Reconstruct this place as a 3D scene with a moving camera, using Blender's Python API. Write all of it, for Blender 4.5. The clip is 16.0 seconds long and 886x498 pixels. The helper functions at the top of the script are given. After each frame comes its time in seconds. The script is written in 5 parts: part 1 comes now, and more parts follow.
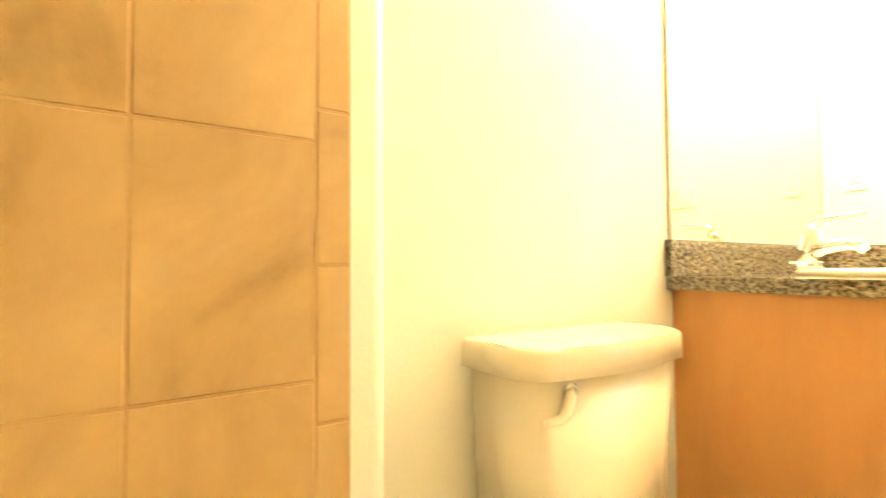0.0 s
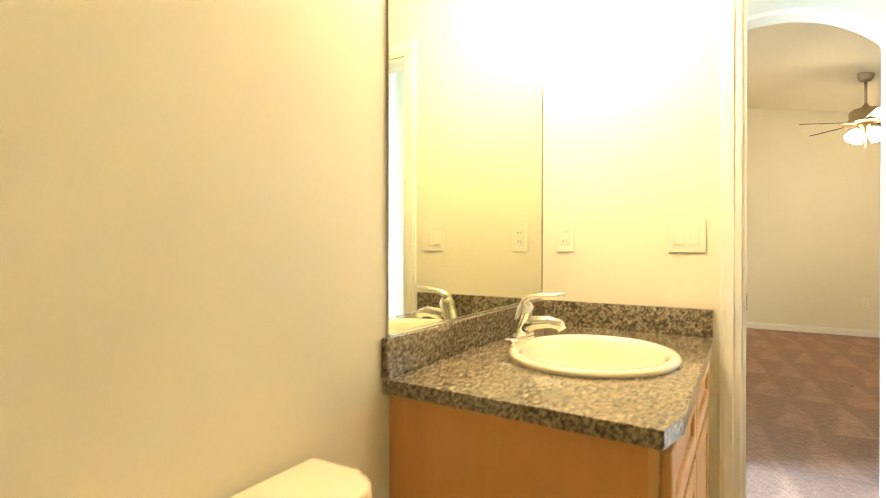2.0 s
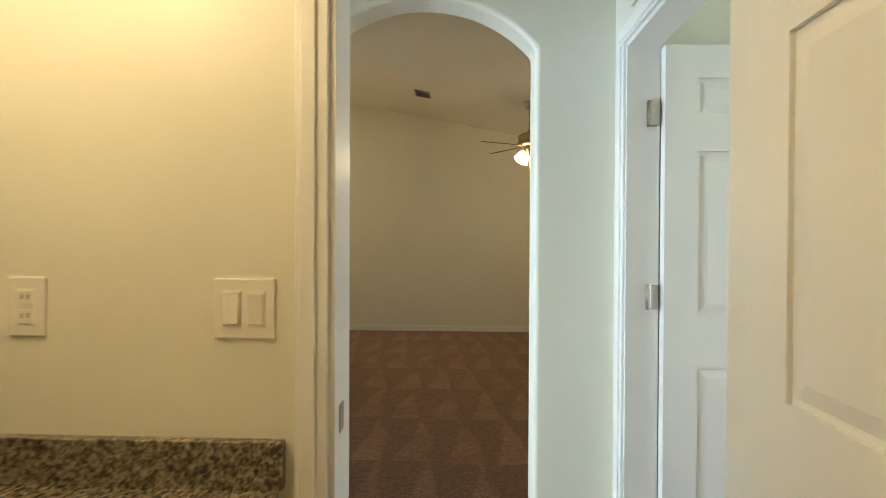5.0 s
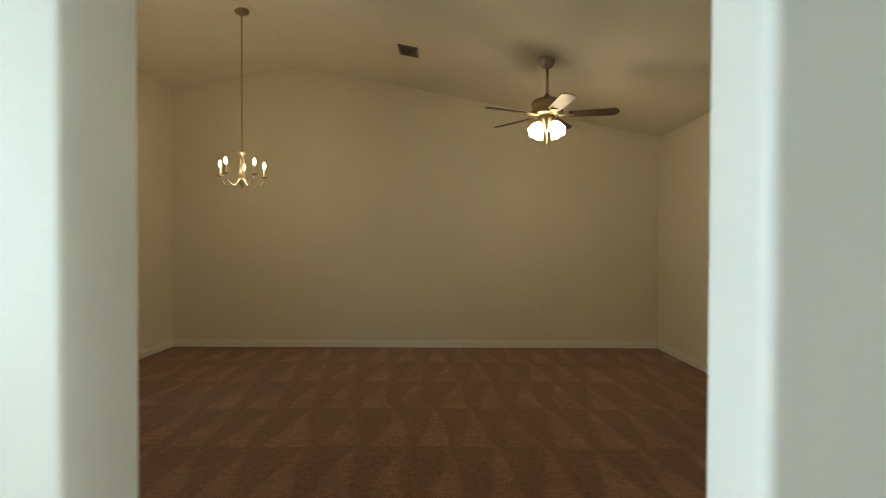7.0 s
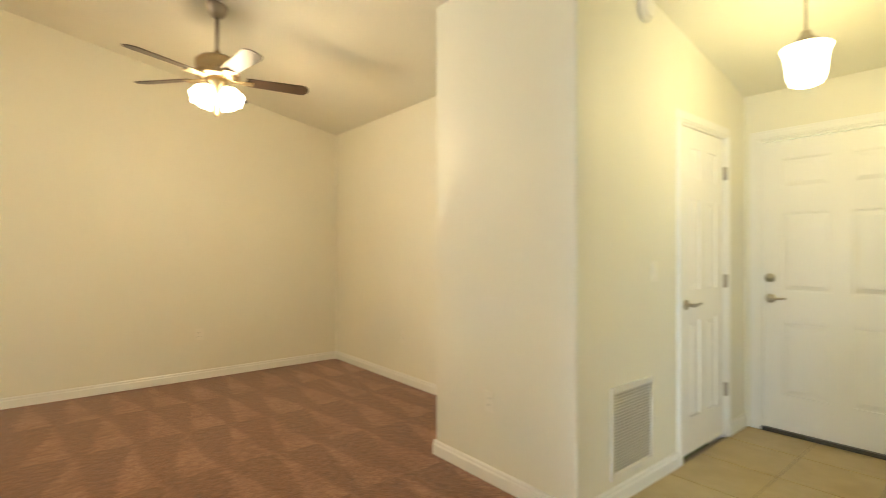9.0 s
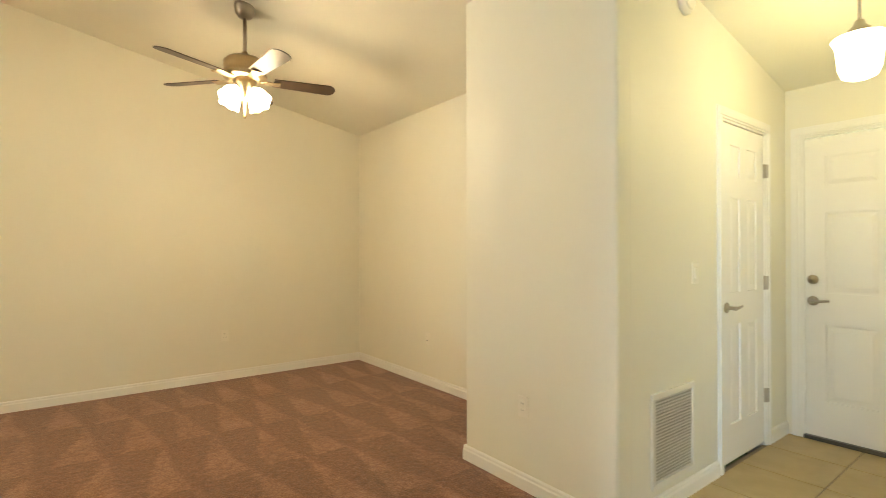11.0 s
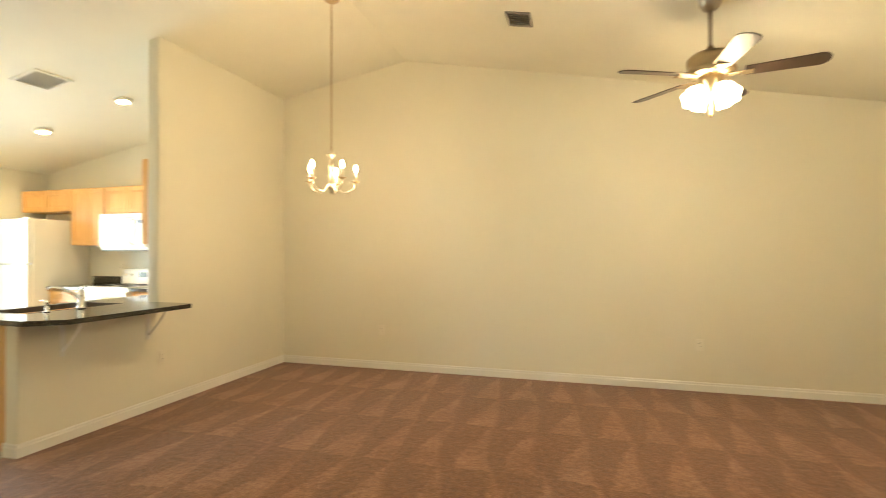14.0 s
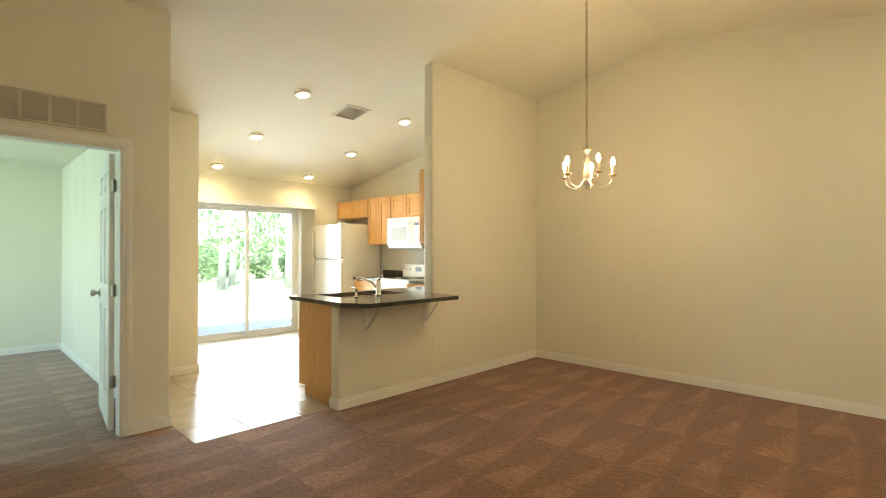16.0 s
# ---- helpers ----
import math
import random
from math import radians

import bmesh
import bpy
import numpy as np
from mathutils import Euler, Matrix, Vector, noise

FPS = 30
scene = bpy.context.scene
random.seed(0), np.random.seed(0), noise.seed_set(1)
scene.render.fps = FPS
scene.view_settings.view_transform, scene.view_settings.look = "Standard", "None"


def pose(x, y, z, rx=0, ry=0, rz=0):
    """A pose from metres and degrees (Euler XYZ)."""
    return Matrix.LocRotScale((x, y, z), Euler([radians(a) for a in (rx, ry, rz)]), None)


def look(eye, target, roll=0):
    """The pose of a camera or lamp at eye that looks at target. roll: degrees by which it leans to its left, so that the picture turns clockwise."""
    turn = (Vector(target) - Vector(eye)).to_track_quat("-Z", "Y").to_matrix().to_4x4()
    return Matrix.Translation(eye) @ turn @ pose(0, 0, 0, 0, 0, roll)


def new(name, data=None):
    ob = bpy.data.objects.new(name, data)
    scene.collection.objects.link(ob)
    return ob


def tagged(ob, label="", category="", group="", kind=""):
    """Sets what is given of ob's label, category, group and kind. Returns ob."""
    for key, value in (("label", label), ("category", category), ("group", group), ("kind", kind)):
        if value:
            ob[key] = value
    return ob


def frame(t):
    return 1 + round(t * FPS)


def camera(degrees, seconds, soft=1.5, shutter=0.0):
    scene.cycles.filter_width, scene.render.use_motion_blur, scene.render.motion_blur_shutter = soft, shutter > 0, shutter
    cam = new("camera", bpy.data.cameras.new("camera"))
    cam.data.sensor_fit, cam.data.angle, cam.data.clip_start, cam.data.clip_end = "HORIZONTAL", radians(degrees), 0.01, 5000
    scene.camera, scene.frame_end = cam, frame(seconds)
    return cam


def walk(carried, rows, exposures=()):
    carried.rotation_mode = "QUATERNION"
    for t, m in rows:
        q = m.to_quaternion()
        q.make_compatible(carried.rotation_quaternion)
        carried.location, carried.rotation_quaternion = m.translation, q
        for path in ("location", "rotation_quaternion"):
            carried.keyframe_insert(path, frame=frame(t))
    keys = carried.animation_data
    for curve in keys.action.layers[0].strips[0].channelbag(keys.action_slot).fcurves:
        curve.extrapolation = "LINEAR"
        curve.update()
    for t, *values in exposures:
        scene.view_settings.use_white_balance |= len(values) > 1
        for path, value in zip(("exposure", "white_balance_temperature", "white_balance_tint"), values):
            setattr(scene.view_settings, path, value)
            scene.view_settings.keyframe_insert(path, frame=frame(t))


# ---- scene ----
cam = camera(84.8, 16.0, soft=0.9, shutter=0.5)
PATH = [
    (0, (-0.079, -3.274, 0.886), (-1.734, -2.153, 0.951), -0.3),
    (0.5, (-0.069, -3.264, 0.892), (-1.531, -1.9, 0.908), 0.3),
    (1, (-0.094, -3.215, 0.924), (-1.367, -1.673, 0.936), 0.2),
    (1.5, (-0.089, -3.117, 1.036), (-1.228, -1.473, 1.037), 0.2),
    (2, (-0.064, -3.002, 1.147), (-1.129, -1.309, 1.143), 0.1),
    (2.5, (-0.008, -2.87, 1.239), (-1.07, -1.175, 1.233), -0.2),
    (3, (0.033, -2.72, 1.295), (-1.015, -1.017, 1.285), -0.1),
    (3.5, (0.098, -2.548, 1.317), (-0.675, -0.704, 1.315), -0.0),
    (4, (0.162, -2.413, 1.318), (-0.196, -0.446, 1.317), 0.1),
    (4.2, (0.166, -2.357, 1.311), (-0.071, -0.371, 1.307), 0.2),
    (6.3, (0.132, -1.277, 1.318), (0.12, 0.723, 1.291), 0.1),
    (6.5, (0.095, -1.119, 1.326), (0.087, 0.88, 1.3), -0.0),
    (7, (0.041, -0.772, 1.311), (0.038, 1.227, 1.285), 0.2),
    (7.5, (0.044, -0.428, 1.288), (0.208, 1.565, 1.27), 0.3),
    (8, (0.009, -0.228, 1.269), (0.556, 1.696, 1.27), 0.4),
    (8.5, (0.041, -0.058, 1.27), (0.941, 1.728, 1.272), -0.1),
    (9, (0.048, 0.04, 1.266), (1.317, 1.586, 1.275), 0.0),
    (9.2, (0.054, 0.051, 1.256), (1.415, 1.517, 1.269), 0.0),
    (11.3, (0.015, 0.14, 1.271), (1.144, 1.791, 1.29), -0.2),
    (11.5, (0.018, 0.105, 1.23), (1.044, 1.821, 1.259), -1.1),
    (12, (0.032, 0.112, 1.236), (0.822, 1.949, 1.274), -0.9),
    (12.5, (0.074, 0.117, 1.272), (0.602, 2.046, 1.299), -0.5),
    (13, (0.176, 0.118, 1.364), (0.293, 2.115, 1.358), -0.1),
    (13.5, (0.158, 0.119, 1.358), (-0.058, 2.108, 1.357), -0.2),
    (14, (0.187, 0.149, 1.327), (-0.375, 2.068, 1.342), -0.1),
    (14.5, (0.16, 0.134, 1.302), (-0.704, 1.937, 1.325), -0.0),
    (15, (0.111, 0.127, 1.313), (-1.002, 1.79, 1.33), 0.0),
    (15.5, (0.098, 0.139, 1.311), (-1.199, 1.661, 1.328), 0.1),
    (16, (0.093, 0.14, 1.308), (-1.312, 1.564, 1.321), 0.0),
]
EXPOSURES = [(0, 5.00), (0.5, 4.72), (1.0, 4.40), (1.5, 4.05), (2.5, 3.30), (3.5, 2.75), (4.2, 2.42), (6.3, 1.80), (7.0, 1.80), (7.5, 2.50), (8.0, 3.10), (8.5, 3.35), (9.0, 3.45), (12.5, 3.50), (14.5, 3.58), (15.2, 3.45), (16.0, 3.15)]
walk(cam, [(t, look(eye, target, roll)) for t, eye, target, roll in PATH], EXPOSURES)

# ---- world, sun, lights ----
world = bpy.data.worlds.new("sky")
scene.world = world
world.use_nodes = True
sky = world.node_tree.nodes.new("ShaderNodeTexSky")
sky.sky_type = "NISHITA"
sky.sun_disc = False
sky.sun_elevation, sky.sun_rotation = radians(61), radians(117)
back = world.node_tree.nodes["Background"]
back.inputs["Strength"].default_value = 0.15
world.node_tree.links.new(sky.outputs[0], back.inputs["Color"])


def lamp(name, kind, at, watts, colour, size=0.1, aim=None, size_y=None, spread=None):
    d = bpy.data.lights.new(name, kind)
    d.energy, d.color = watts, colour
    if kind == "AREA":
        d.size = size
        if size_y:
            d.shape, d.size_y = "RECTANGLE", size_y
        else:
            d.shape = "DISK"
        if spread:
            d.spread = radians(spread)
    elif kind == "SUN":
        d.angle = radians(size)
    else:
        d.shadow_soft_size = size
    ob = new(name, d)
    ob.matrix_world = look(at, aim) if aim else pose(*at)
    return ob


WARM = (1.0, 0.725, 0.41)
SOFT = (1.0, 0.74, 0.40)
DAY = (0.64, 0.81, 1.0)
DOWNLIGHTS = ((-4.54, 2.73), (-5.78, 2.79), (-4.58, 4.18), (-5.82, 4.22), (-6.97, 2.77), (-6.97, 4.20))
lamp("sun", "SUN", (0, 0, 20), 4.5, (1.0, 0.95, 0.87), 0.5, (-10, 5, 0))
lamp("window_light_kitchen", "AREA", (-7.325, 3.37, 1.02), 6.5, (0.84, 0.95, 1.0), 1.6, (0, 3.0, 1.1), 1.9, 115)
# daylight for bedroom and study, from unseen windows placed by assumption
lamp("window_light_bedroom", "AREA", (-6.6, -2.75, 1.4), 10, (0.56, 0.86, 0.86), 1.6, (-6.6, 0, 1.2), 1.3)
lamp("window_light_study", "AREA", (3.75, -0.9, 1.4), 10, DAY, 1.5, (0, -0.6, 1.2), 1.3)
# added fill before a windowless wall, brightens the vestibule from the west
lamp("window_light_passage", "AREA", (-2.93, -1.1, 1.4), 46, (0.60, 0.79, 1.0), 1.4, (0.2, -0.4, 1.3), 1.3)
lamp("chandelier_light", "POINT", (-1.866, 3.811, 2.02), 3.9, WARM, 0.12)
lamp("fan_light", "POINT", (0.972, 3.645, 2.24), 2.5, SOFT, 0.10)
lamp("pendant_light", "POINT", (2.95, 0.75, 2.14), 0.72, (1.0, 0.78, 0.22), 0.07)
lamp("vanity_light", "POINT", (-0.60, -1.72, 2.14), 3.6, (1.0, 0.73, 0.40), 0.14)
for cx, cy in DOWNLIGHTS:
    lamp("downlight_bulb", "AREA", (cx, cy, 3.5 + 0.184 * (cx + 1.75) - 0.066), 0.55, (1.0, 0.80, 0.44), 0.11, (cx, cy, 0), spread=150)


# ---- materials ----
def material(name, colour, rough=0.5, metal=0.0, vary=0.06, scale=3.0, grain=60.0, bump=0.05, coat=0.0, emit=0.0, emit_colour=None):
    m = bpy.data.materials.new(name)
    m.use_nodes = True
    t = m.node_tree
    b = t.nodes["Principled BSDF"]
    b.inputs["Roughness"].default_value, b.inputs["Metallic"].default_value = rough, metal
    b.inputs["Coat Weight"].default_value = coat
    pos = t.nodes.new("ShaderNodeTexCoord")
    big, fine = t.nodes.new("ShaderNodeTexNoise"), t.nodes.new("ShaderNodeTexNoise")
    big.inputs["Scale"].default_value, fine.inputs["Scale"].default_value = scale, grain
    big.inputs["Detail"].default_value, fine.inputs["Detail"].default_value = 4, 3
    for n in (big, fine):
        t.links.new(pos.outputs["Object"], n.inputs["Vector"])
    mix = t.nodes.new("ShaderNodeMix")
    mix.data_type = "RGBA"
    low = [c * (1 - vary) for c in colour]
    high = [min(1, c * (1 + vary)) for c in colour]
    mix.inputs[6].default_value, mix.inputs[7].default_value = (*low, 1), (*high, 1)
    add = t.nodes.new("ShaderNodeMath")
    add.operation = "MULTIPLY_ADD"
    add.inputs[1].default_value = 0.4
    t.links.new(fine.outputs["Fac"], add.inputs[0])
    sub = t.nodes.new("ShaderNodeMath")
    sub.operation = "MULTIPLY_ADD"
    sub.inputs[1].default_value, sub.inputs[2].default_value = 1.6, -0.5
    t.links.new(big.outputs["Fac"], sub.inputs[0])
    t.links.new(sub.outputs[0], add.inputs[2])
    add.use_clamp = True
    t.links.new(add.outputs[0], mix.inputs[0])
    t.links.new(mix.outputs[2], b.inputs["Base Color"])
    if bump:
        bm = t.nodes.new("ShaderNodeBump")
        bm.inputs["Strength"].default_value, bm.inputs["Distance"].default_value = bump, 0.004
        t.links.new(fine.outputs["Fac"], bm.inputs["Height"])
        t.links.new(bm.outputs[0], b.inputs["Normal"])
    if emit:
        b.inputs["Emission Color"].default_value = (*(emit_colour or colour), 1)
        b.inputs["Emission Strength"].default_value = emit
    return m


def brushed_sheen(m, low, high):
    """Uneven gloss in upright bands, as a roller leaves it."""
    t = m.node_tree
    pos, mp, n = t.nodes.new("ShaderNodeTexCoord"), t.nodes.new("ShaderNodeMapping"), t.nodes.new("ShaderNodeTexNoise")
    mp.inputs["Scale"].default_value = (3.2, 3.2, 0.45)
    n.inputs["Scale"].default_value, n.inputs["Detail"].default_value = 1.0, 4
    span = t.nodes.new("ShaderNodeMapRange")
    span.inputs["From Min"].default_value, span.inputs["From Max"].default_value = 0.35, 0.65
    span.inputs["To Min"].default_value, span.inputs["To Max"].default_value = low, high
    t.links.new(pos.outputs["Object"], mp.inputs["Vector"])
    t.links.new(mp.outputs[0], n.inputs["Vector"])
    t.links.new(n.outputs["Fac"], span.inputs["Value"])
    b = t.nodes["Principled BSDF"]
    t.links.new(span.outputs[0], b.inputs["Roughness"])


PAINT = material("wall_paint", (0.79, 0.765, 0.645), 0.62, vary=0.025, scale=1.2, grain=140, bump=0.12)
brushed_sheen(PAINT, 0.34, 0.66)
CEIL = material("ceiling_paint", (0.80, 0.785, 0.67), 0.75, vary=0.03, scale=2, grain=45, bump=0.25)
TRIM = material("white_trim", (0.83, 0.82, 0.77), 0.35, vary=0.02, grain=90, bump=0.03)
DOORW = material("door_paint", (0.83, 0.82, 0.78), 0.33, vary=0.02, grain=120, bump=0.05)
PLATE = material("plate_plastic", (0.82, 0.79, 0.68), 0.35, vary=0.015, bump=0)
PORC = material("porcelain", (0.82, 0.74, 0.56), 0.12, vary=0.01, bump=0, coat=0.5)
CHROME = material("chrome", (0.80, 0.79, 0.76), 0.12, 1.0, vary=0.03, bump=0)
NICKEL = material("brushed_nickel", (0.42, 0.38, 0.32), 0.32, 1.0, vary=0.1, grain=200, bump=0.03)
BRASS = material("aged_brass", (0.48, 0.38, 0.23), 0.3, 1.0, vary=0.15, grain=80, bump=0.03)
MIRROR = material("mirror_silver", (0.75, 0.765, 0.63), 0.01, 1.0, vary=0.0, bump=0)
APPL = material("white_enamel", (0.84, 0.82, 0.74), 0.25, vary=0.015, bump=0.0, coat=0.3)
BLACKG = material("dark_glass", (0.03, 0.03, 0.03), 0.1, vary=0.1, bump=0)
# also backs the transom grille, grey for the shade in its slots
GREYG = material("microwave_window_vent_shade", (0.34, 0.34, 0.32), 0.25, vary=0.1, grain=300, bump=0)
STEEL = material("dark_sink", (0.05, 0.045, 0.04), 0.3, vary=0.2, bump=0.02)
BLADE = material("dark_walnut_blade", (0.045, 0.028, 0.018), 0.4, vary=0.35, scale=6, grain=60)
FIXW = material("fixture_white", (0.85, 0.82, 0.72), 0.4, vary=0.01, bump=0)
BULB = material("lit_bulb", (1, 0.85, 0.6), 0.3, vary=0, bump=0, emit=7, emit_colour=(1.0, 0.72, 0.38))
SHADE = material("lit_frosted_glass", (1, 0.92, 0.75), 0.4, vary=0, bump=0, emit=1.9, emit_colour=(1.0, 0.82, 0.55))
PENDG = material("lit_alabaster_glass", (1, 0.92, 0.7), 0.35, vary=0.02, bump=0, emit=1.3, emit_colour=(1.0, 0.84, 0.48))
CAND = material("candle_sleeve", (0.85, 0.78, 0.62), 0.5, vary=0.03, bump=0)
ALU = material("white_aluminium", (0.75, 0.77, 0.76), 0.35, 0.0, vary=0.03, bump=0)
BLIND = material("vinyl_blind", (0.80, 0.79, 0.72), 0.5, vary=0.03, bump=0.02)
GROUT = material("grout", (0.50, 0.32, 0.14), 0.85, vary=0.1, grain=200, bump=0.2)
KGROUT = material("floor_grout", (0.26, 0.22, 0.17), 0.85, vary=0.1, grain=200, bump=0.2)
GRASS = material("lawn", (0.20, 0.27, 0.13), 0.9, vary=0.4, scale=0.6, grain=25, bump=0.5)
LEAF = material("foliage", (0.12, 0.18, 0.09), 0.6, vary=0.5, scale=1.5, grain=15, bump=0.2)
BARK = material("bark", (0.34, 0.32, 0.30), 0.9, vary=0.4, scale=4, grain=30, bump=0.8)
leaf_nodes = LEAF.node_tree
through_light, leaf_mix = leaf_nodes.nodes.new("ShaderNodeBsdfTranslucent"), leaf_nodes.nodes.new("ShaderNodeMixShader")
through_light.inputs["Color"].default_value = (0.30, 0.42, 0.20, 1)
leaf_mix.inputs[0].default_value = 0.45
leaf_nodes.links.new(leaf_nodes.nodes["Principled BSDF"].outputs[0], leaf_mix.inputs[1])
leaf_nodes.links.new(through_light.outputs[0], leaf_mix.inputs[2])
leaf_nodes.links.new(leaf_mix.outputs[0], leaf_nodes.nodes["Material Output"].inputs["Surface"])
PATIO = material("concrete", (0.48, 0.46, 0.42), 0.85, vary=0.12, scale=2, grain=60, bump=0.3)


def ramp(t, fac, stops):
    r = t.nodes.new("ShaderNodeValToRGB")
    e = r.color_ramp.elements
    while len(e) < len(stops):
        e.new(0.5)
    for x, (p, c) in zip(e, stops):
        x.position, x.color = p, (*c, 1)
    t.links.new(fac, r.inputs[0])
    return r


def math_node(t, op, a, b=None, c=None):
    n = t.nodes.new("ShaderNodeMath")
    n.operation = op
    for i, v in enumerate((a, b, c)):
        if v is None:
            continue
        if isinstance(v, (int, float)):
            n.inputs[i].default_value = v
        else:
            t.links.new(v, n.inputs[i])
    return n.outputs[0]


def textured(name, rough, stops, scale, stretch=(1, 1, 1), detail=6, distort=0.0, bump=0.1, bump_scale=80, island=0.0, kind="noise", coat=0.0):
    m = bpy.data.materials.new(name)
    m.use_nodes = True
    t = m.node_tree
    b = t.nodes["Principled BSDF"]
    b.inputs["Roughness"].default_value = rough
    b.inputs["Coat Weight"].default_value = coat
    pos, mp = t.nodes.new("ShaderNodeTexCoord"), t.nodes.new("ShaderNodeMapping")
    mp.inputs["Scale"].default_value = stretch
    t.links.new(pos.outputs["Object"], mp.inputs["Vector"])
    vec = mp.outputs[0]
    if island:
        info = t.nodes.new("ShaderNodeObjectInfo")
        sh = t.nodes.new("ShaderNodeVectorMath")
        sh.operation = "MULTIPLY_ADD"
        sh.inputs[1].default_value = (17, 31, 23)
        t.links.new(info.outputs["Random"], sh.inputs[0])
        t.links.new(vec, sh.inputs[2])
        vec = sh.outputs[0]
    n = t.nodes.new("ShaderNodeTexNoise")
    n.inputs["Scale"].default_value, n.inputs["Detail"].default_value, n.inputs["Distortion"].default_value = scale, detail, distort
    n.inputs["Roughness"].default_value = 0.6
    t.links.new(vec, n.inputs["Vector"])
    fac = n.outputs["Fac"]
    if island:
        fac = math_node(t, "ADD", fac, math_node(t, "MULTIPLY_ADD", info.outputs["Random"], island, -island / 2))
    t.links.new(ramp(t, fac, stops).outputs[0], b.inputs["Base Color"])
    f = t.nodes.new("ShaderNodeTexNoise")
    f.inputs["Scale"].default_value = bump_scale
    t.links.new(vec, f.inputs["Vector"])
    bp = t.nodes.new("ShaderNodeBump")
    bp.inputs["Strength"].default_value, bp.inputs["Distance"].default_value = bump, 0.004
    t.links.new(f.outputs["Fac"], bp.inputs["Height"])
    t.links.new(bp.outputs[0], b.inputs["Normal"])
    return m


GRANITE = textured("speckled_granite", 0.12, [(0.30, (0.02, 0.018, 0.014)), (0.44, (0.085, 0.07, 0.048)), (0.55, (0.26, 0.215, 0.14)), (0.70, (0.46, 0.40, 0.28))], 115, (1, 1, 1), 5, 0.6, 0.0, coat=0.3)
BARSTONE = textured("dark_granite", 0.1, [(0.35, (0.012, 0.012, 0.01)), (0.55, (0.045, 0.04, 0.03)), (0.7, (0.16, 0.14, 0.10))], 70, detail=5, distort=0.5, bump=0.0, coat=0.3)
MAPLE = textured("maple_wood", 0.38, [(0.25, (0.58, 0.31, 0.10)), (0.5, (0.67, 0.38, 0.135)), (0.75, (0.73, 0.44, 0.17))], 6, (3.5, 3.5, 0.5), 7, 0.4, 0.05, 60, 0.12)
VANWOOD = textured("maple_veneer", 0.4, [(0.25, (0.57, 0.27, 0.08)), (0.5, (0.64, 0.31, 0.10)), (0.75, (0.68, 0.35, 0.125))], 3, (3, 3, 0.5), 6, 0.3, 0.03, 60, 0.05)
STONE = textured("travertine_tile", 0.42, [(0.25, (0.25, 0.15, 0.052)), (0.42, (0.44, 0.28, 0.105)), (0.58, (0.52, 0.34, 0.135)), (0.8, (0.60, 0.42, 0.185))], 3.2, (1, 1, 1), 8, 0.5, 0.12, 45, 0.10)
KTILE = textured("ceramic_floor_tile", 0.22, [(0.25, (0.42, 0.35, 0.24)), (0.5, (0.49, 0.42, 0.30)), (0.75, (0.55, 0.48, 0.36))], 4, (1, 1, 1), 7, 0.3, 0.05, 40, 0.08, coat=0.2)

ETILE = textured("tan_entry_tile", 0.35, [(0.25, (0.36, 0.27, 0.12)), (0.5, (0.43, 0.33, 0.16)), (0.75, (0.50, 0.40, 0.21))], 4, (1, 1, 1), 7, 0.3, 0.05, 40, 0.08)


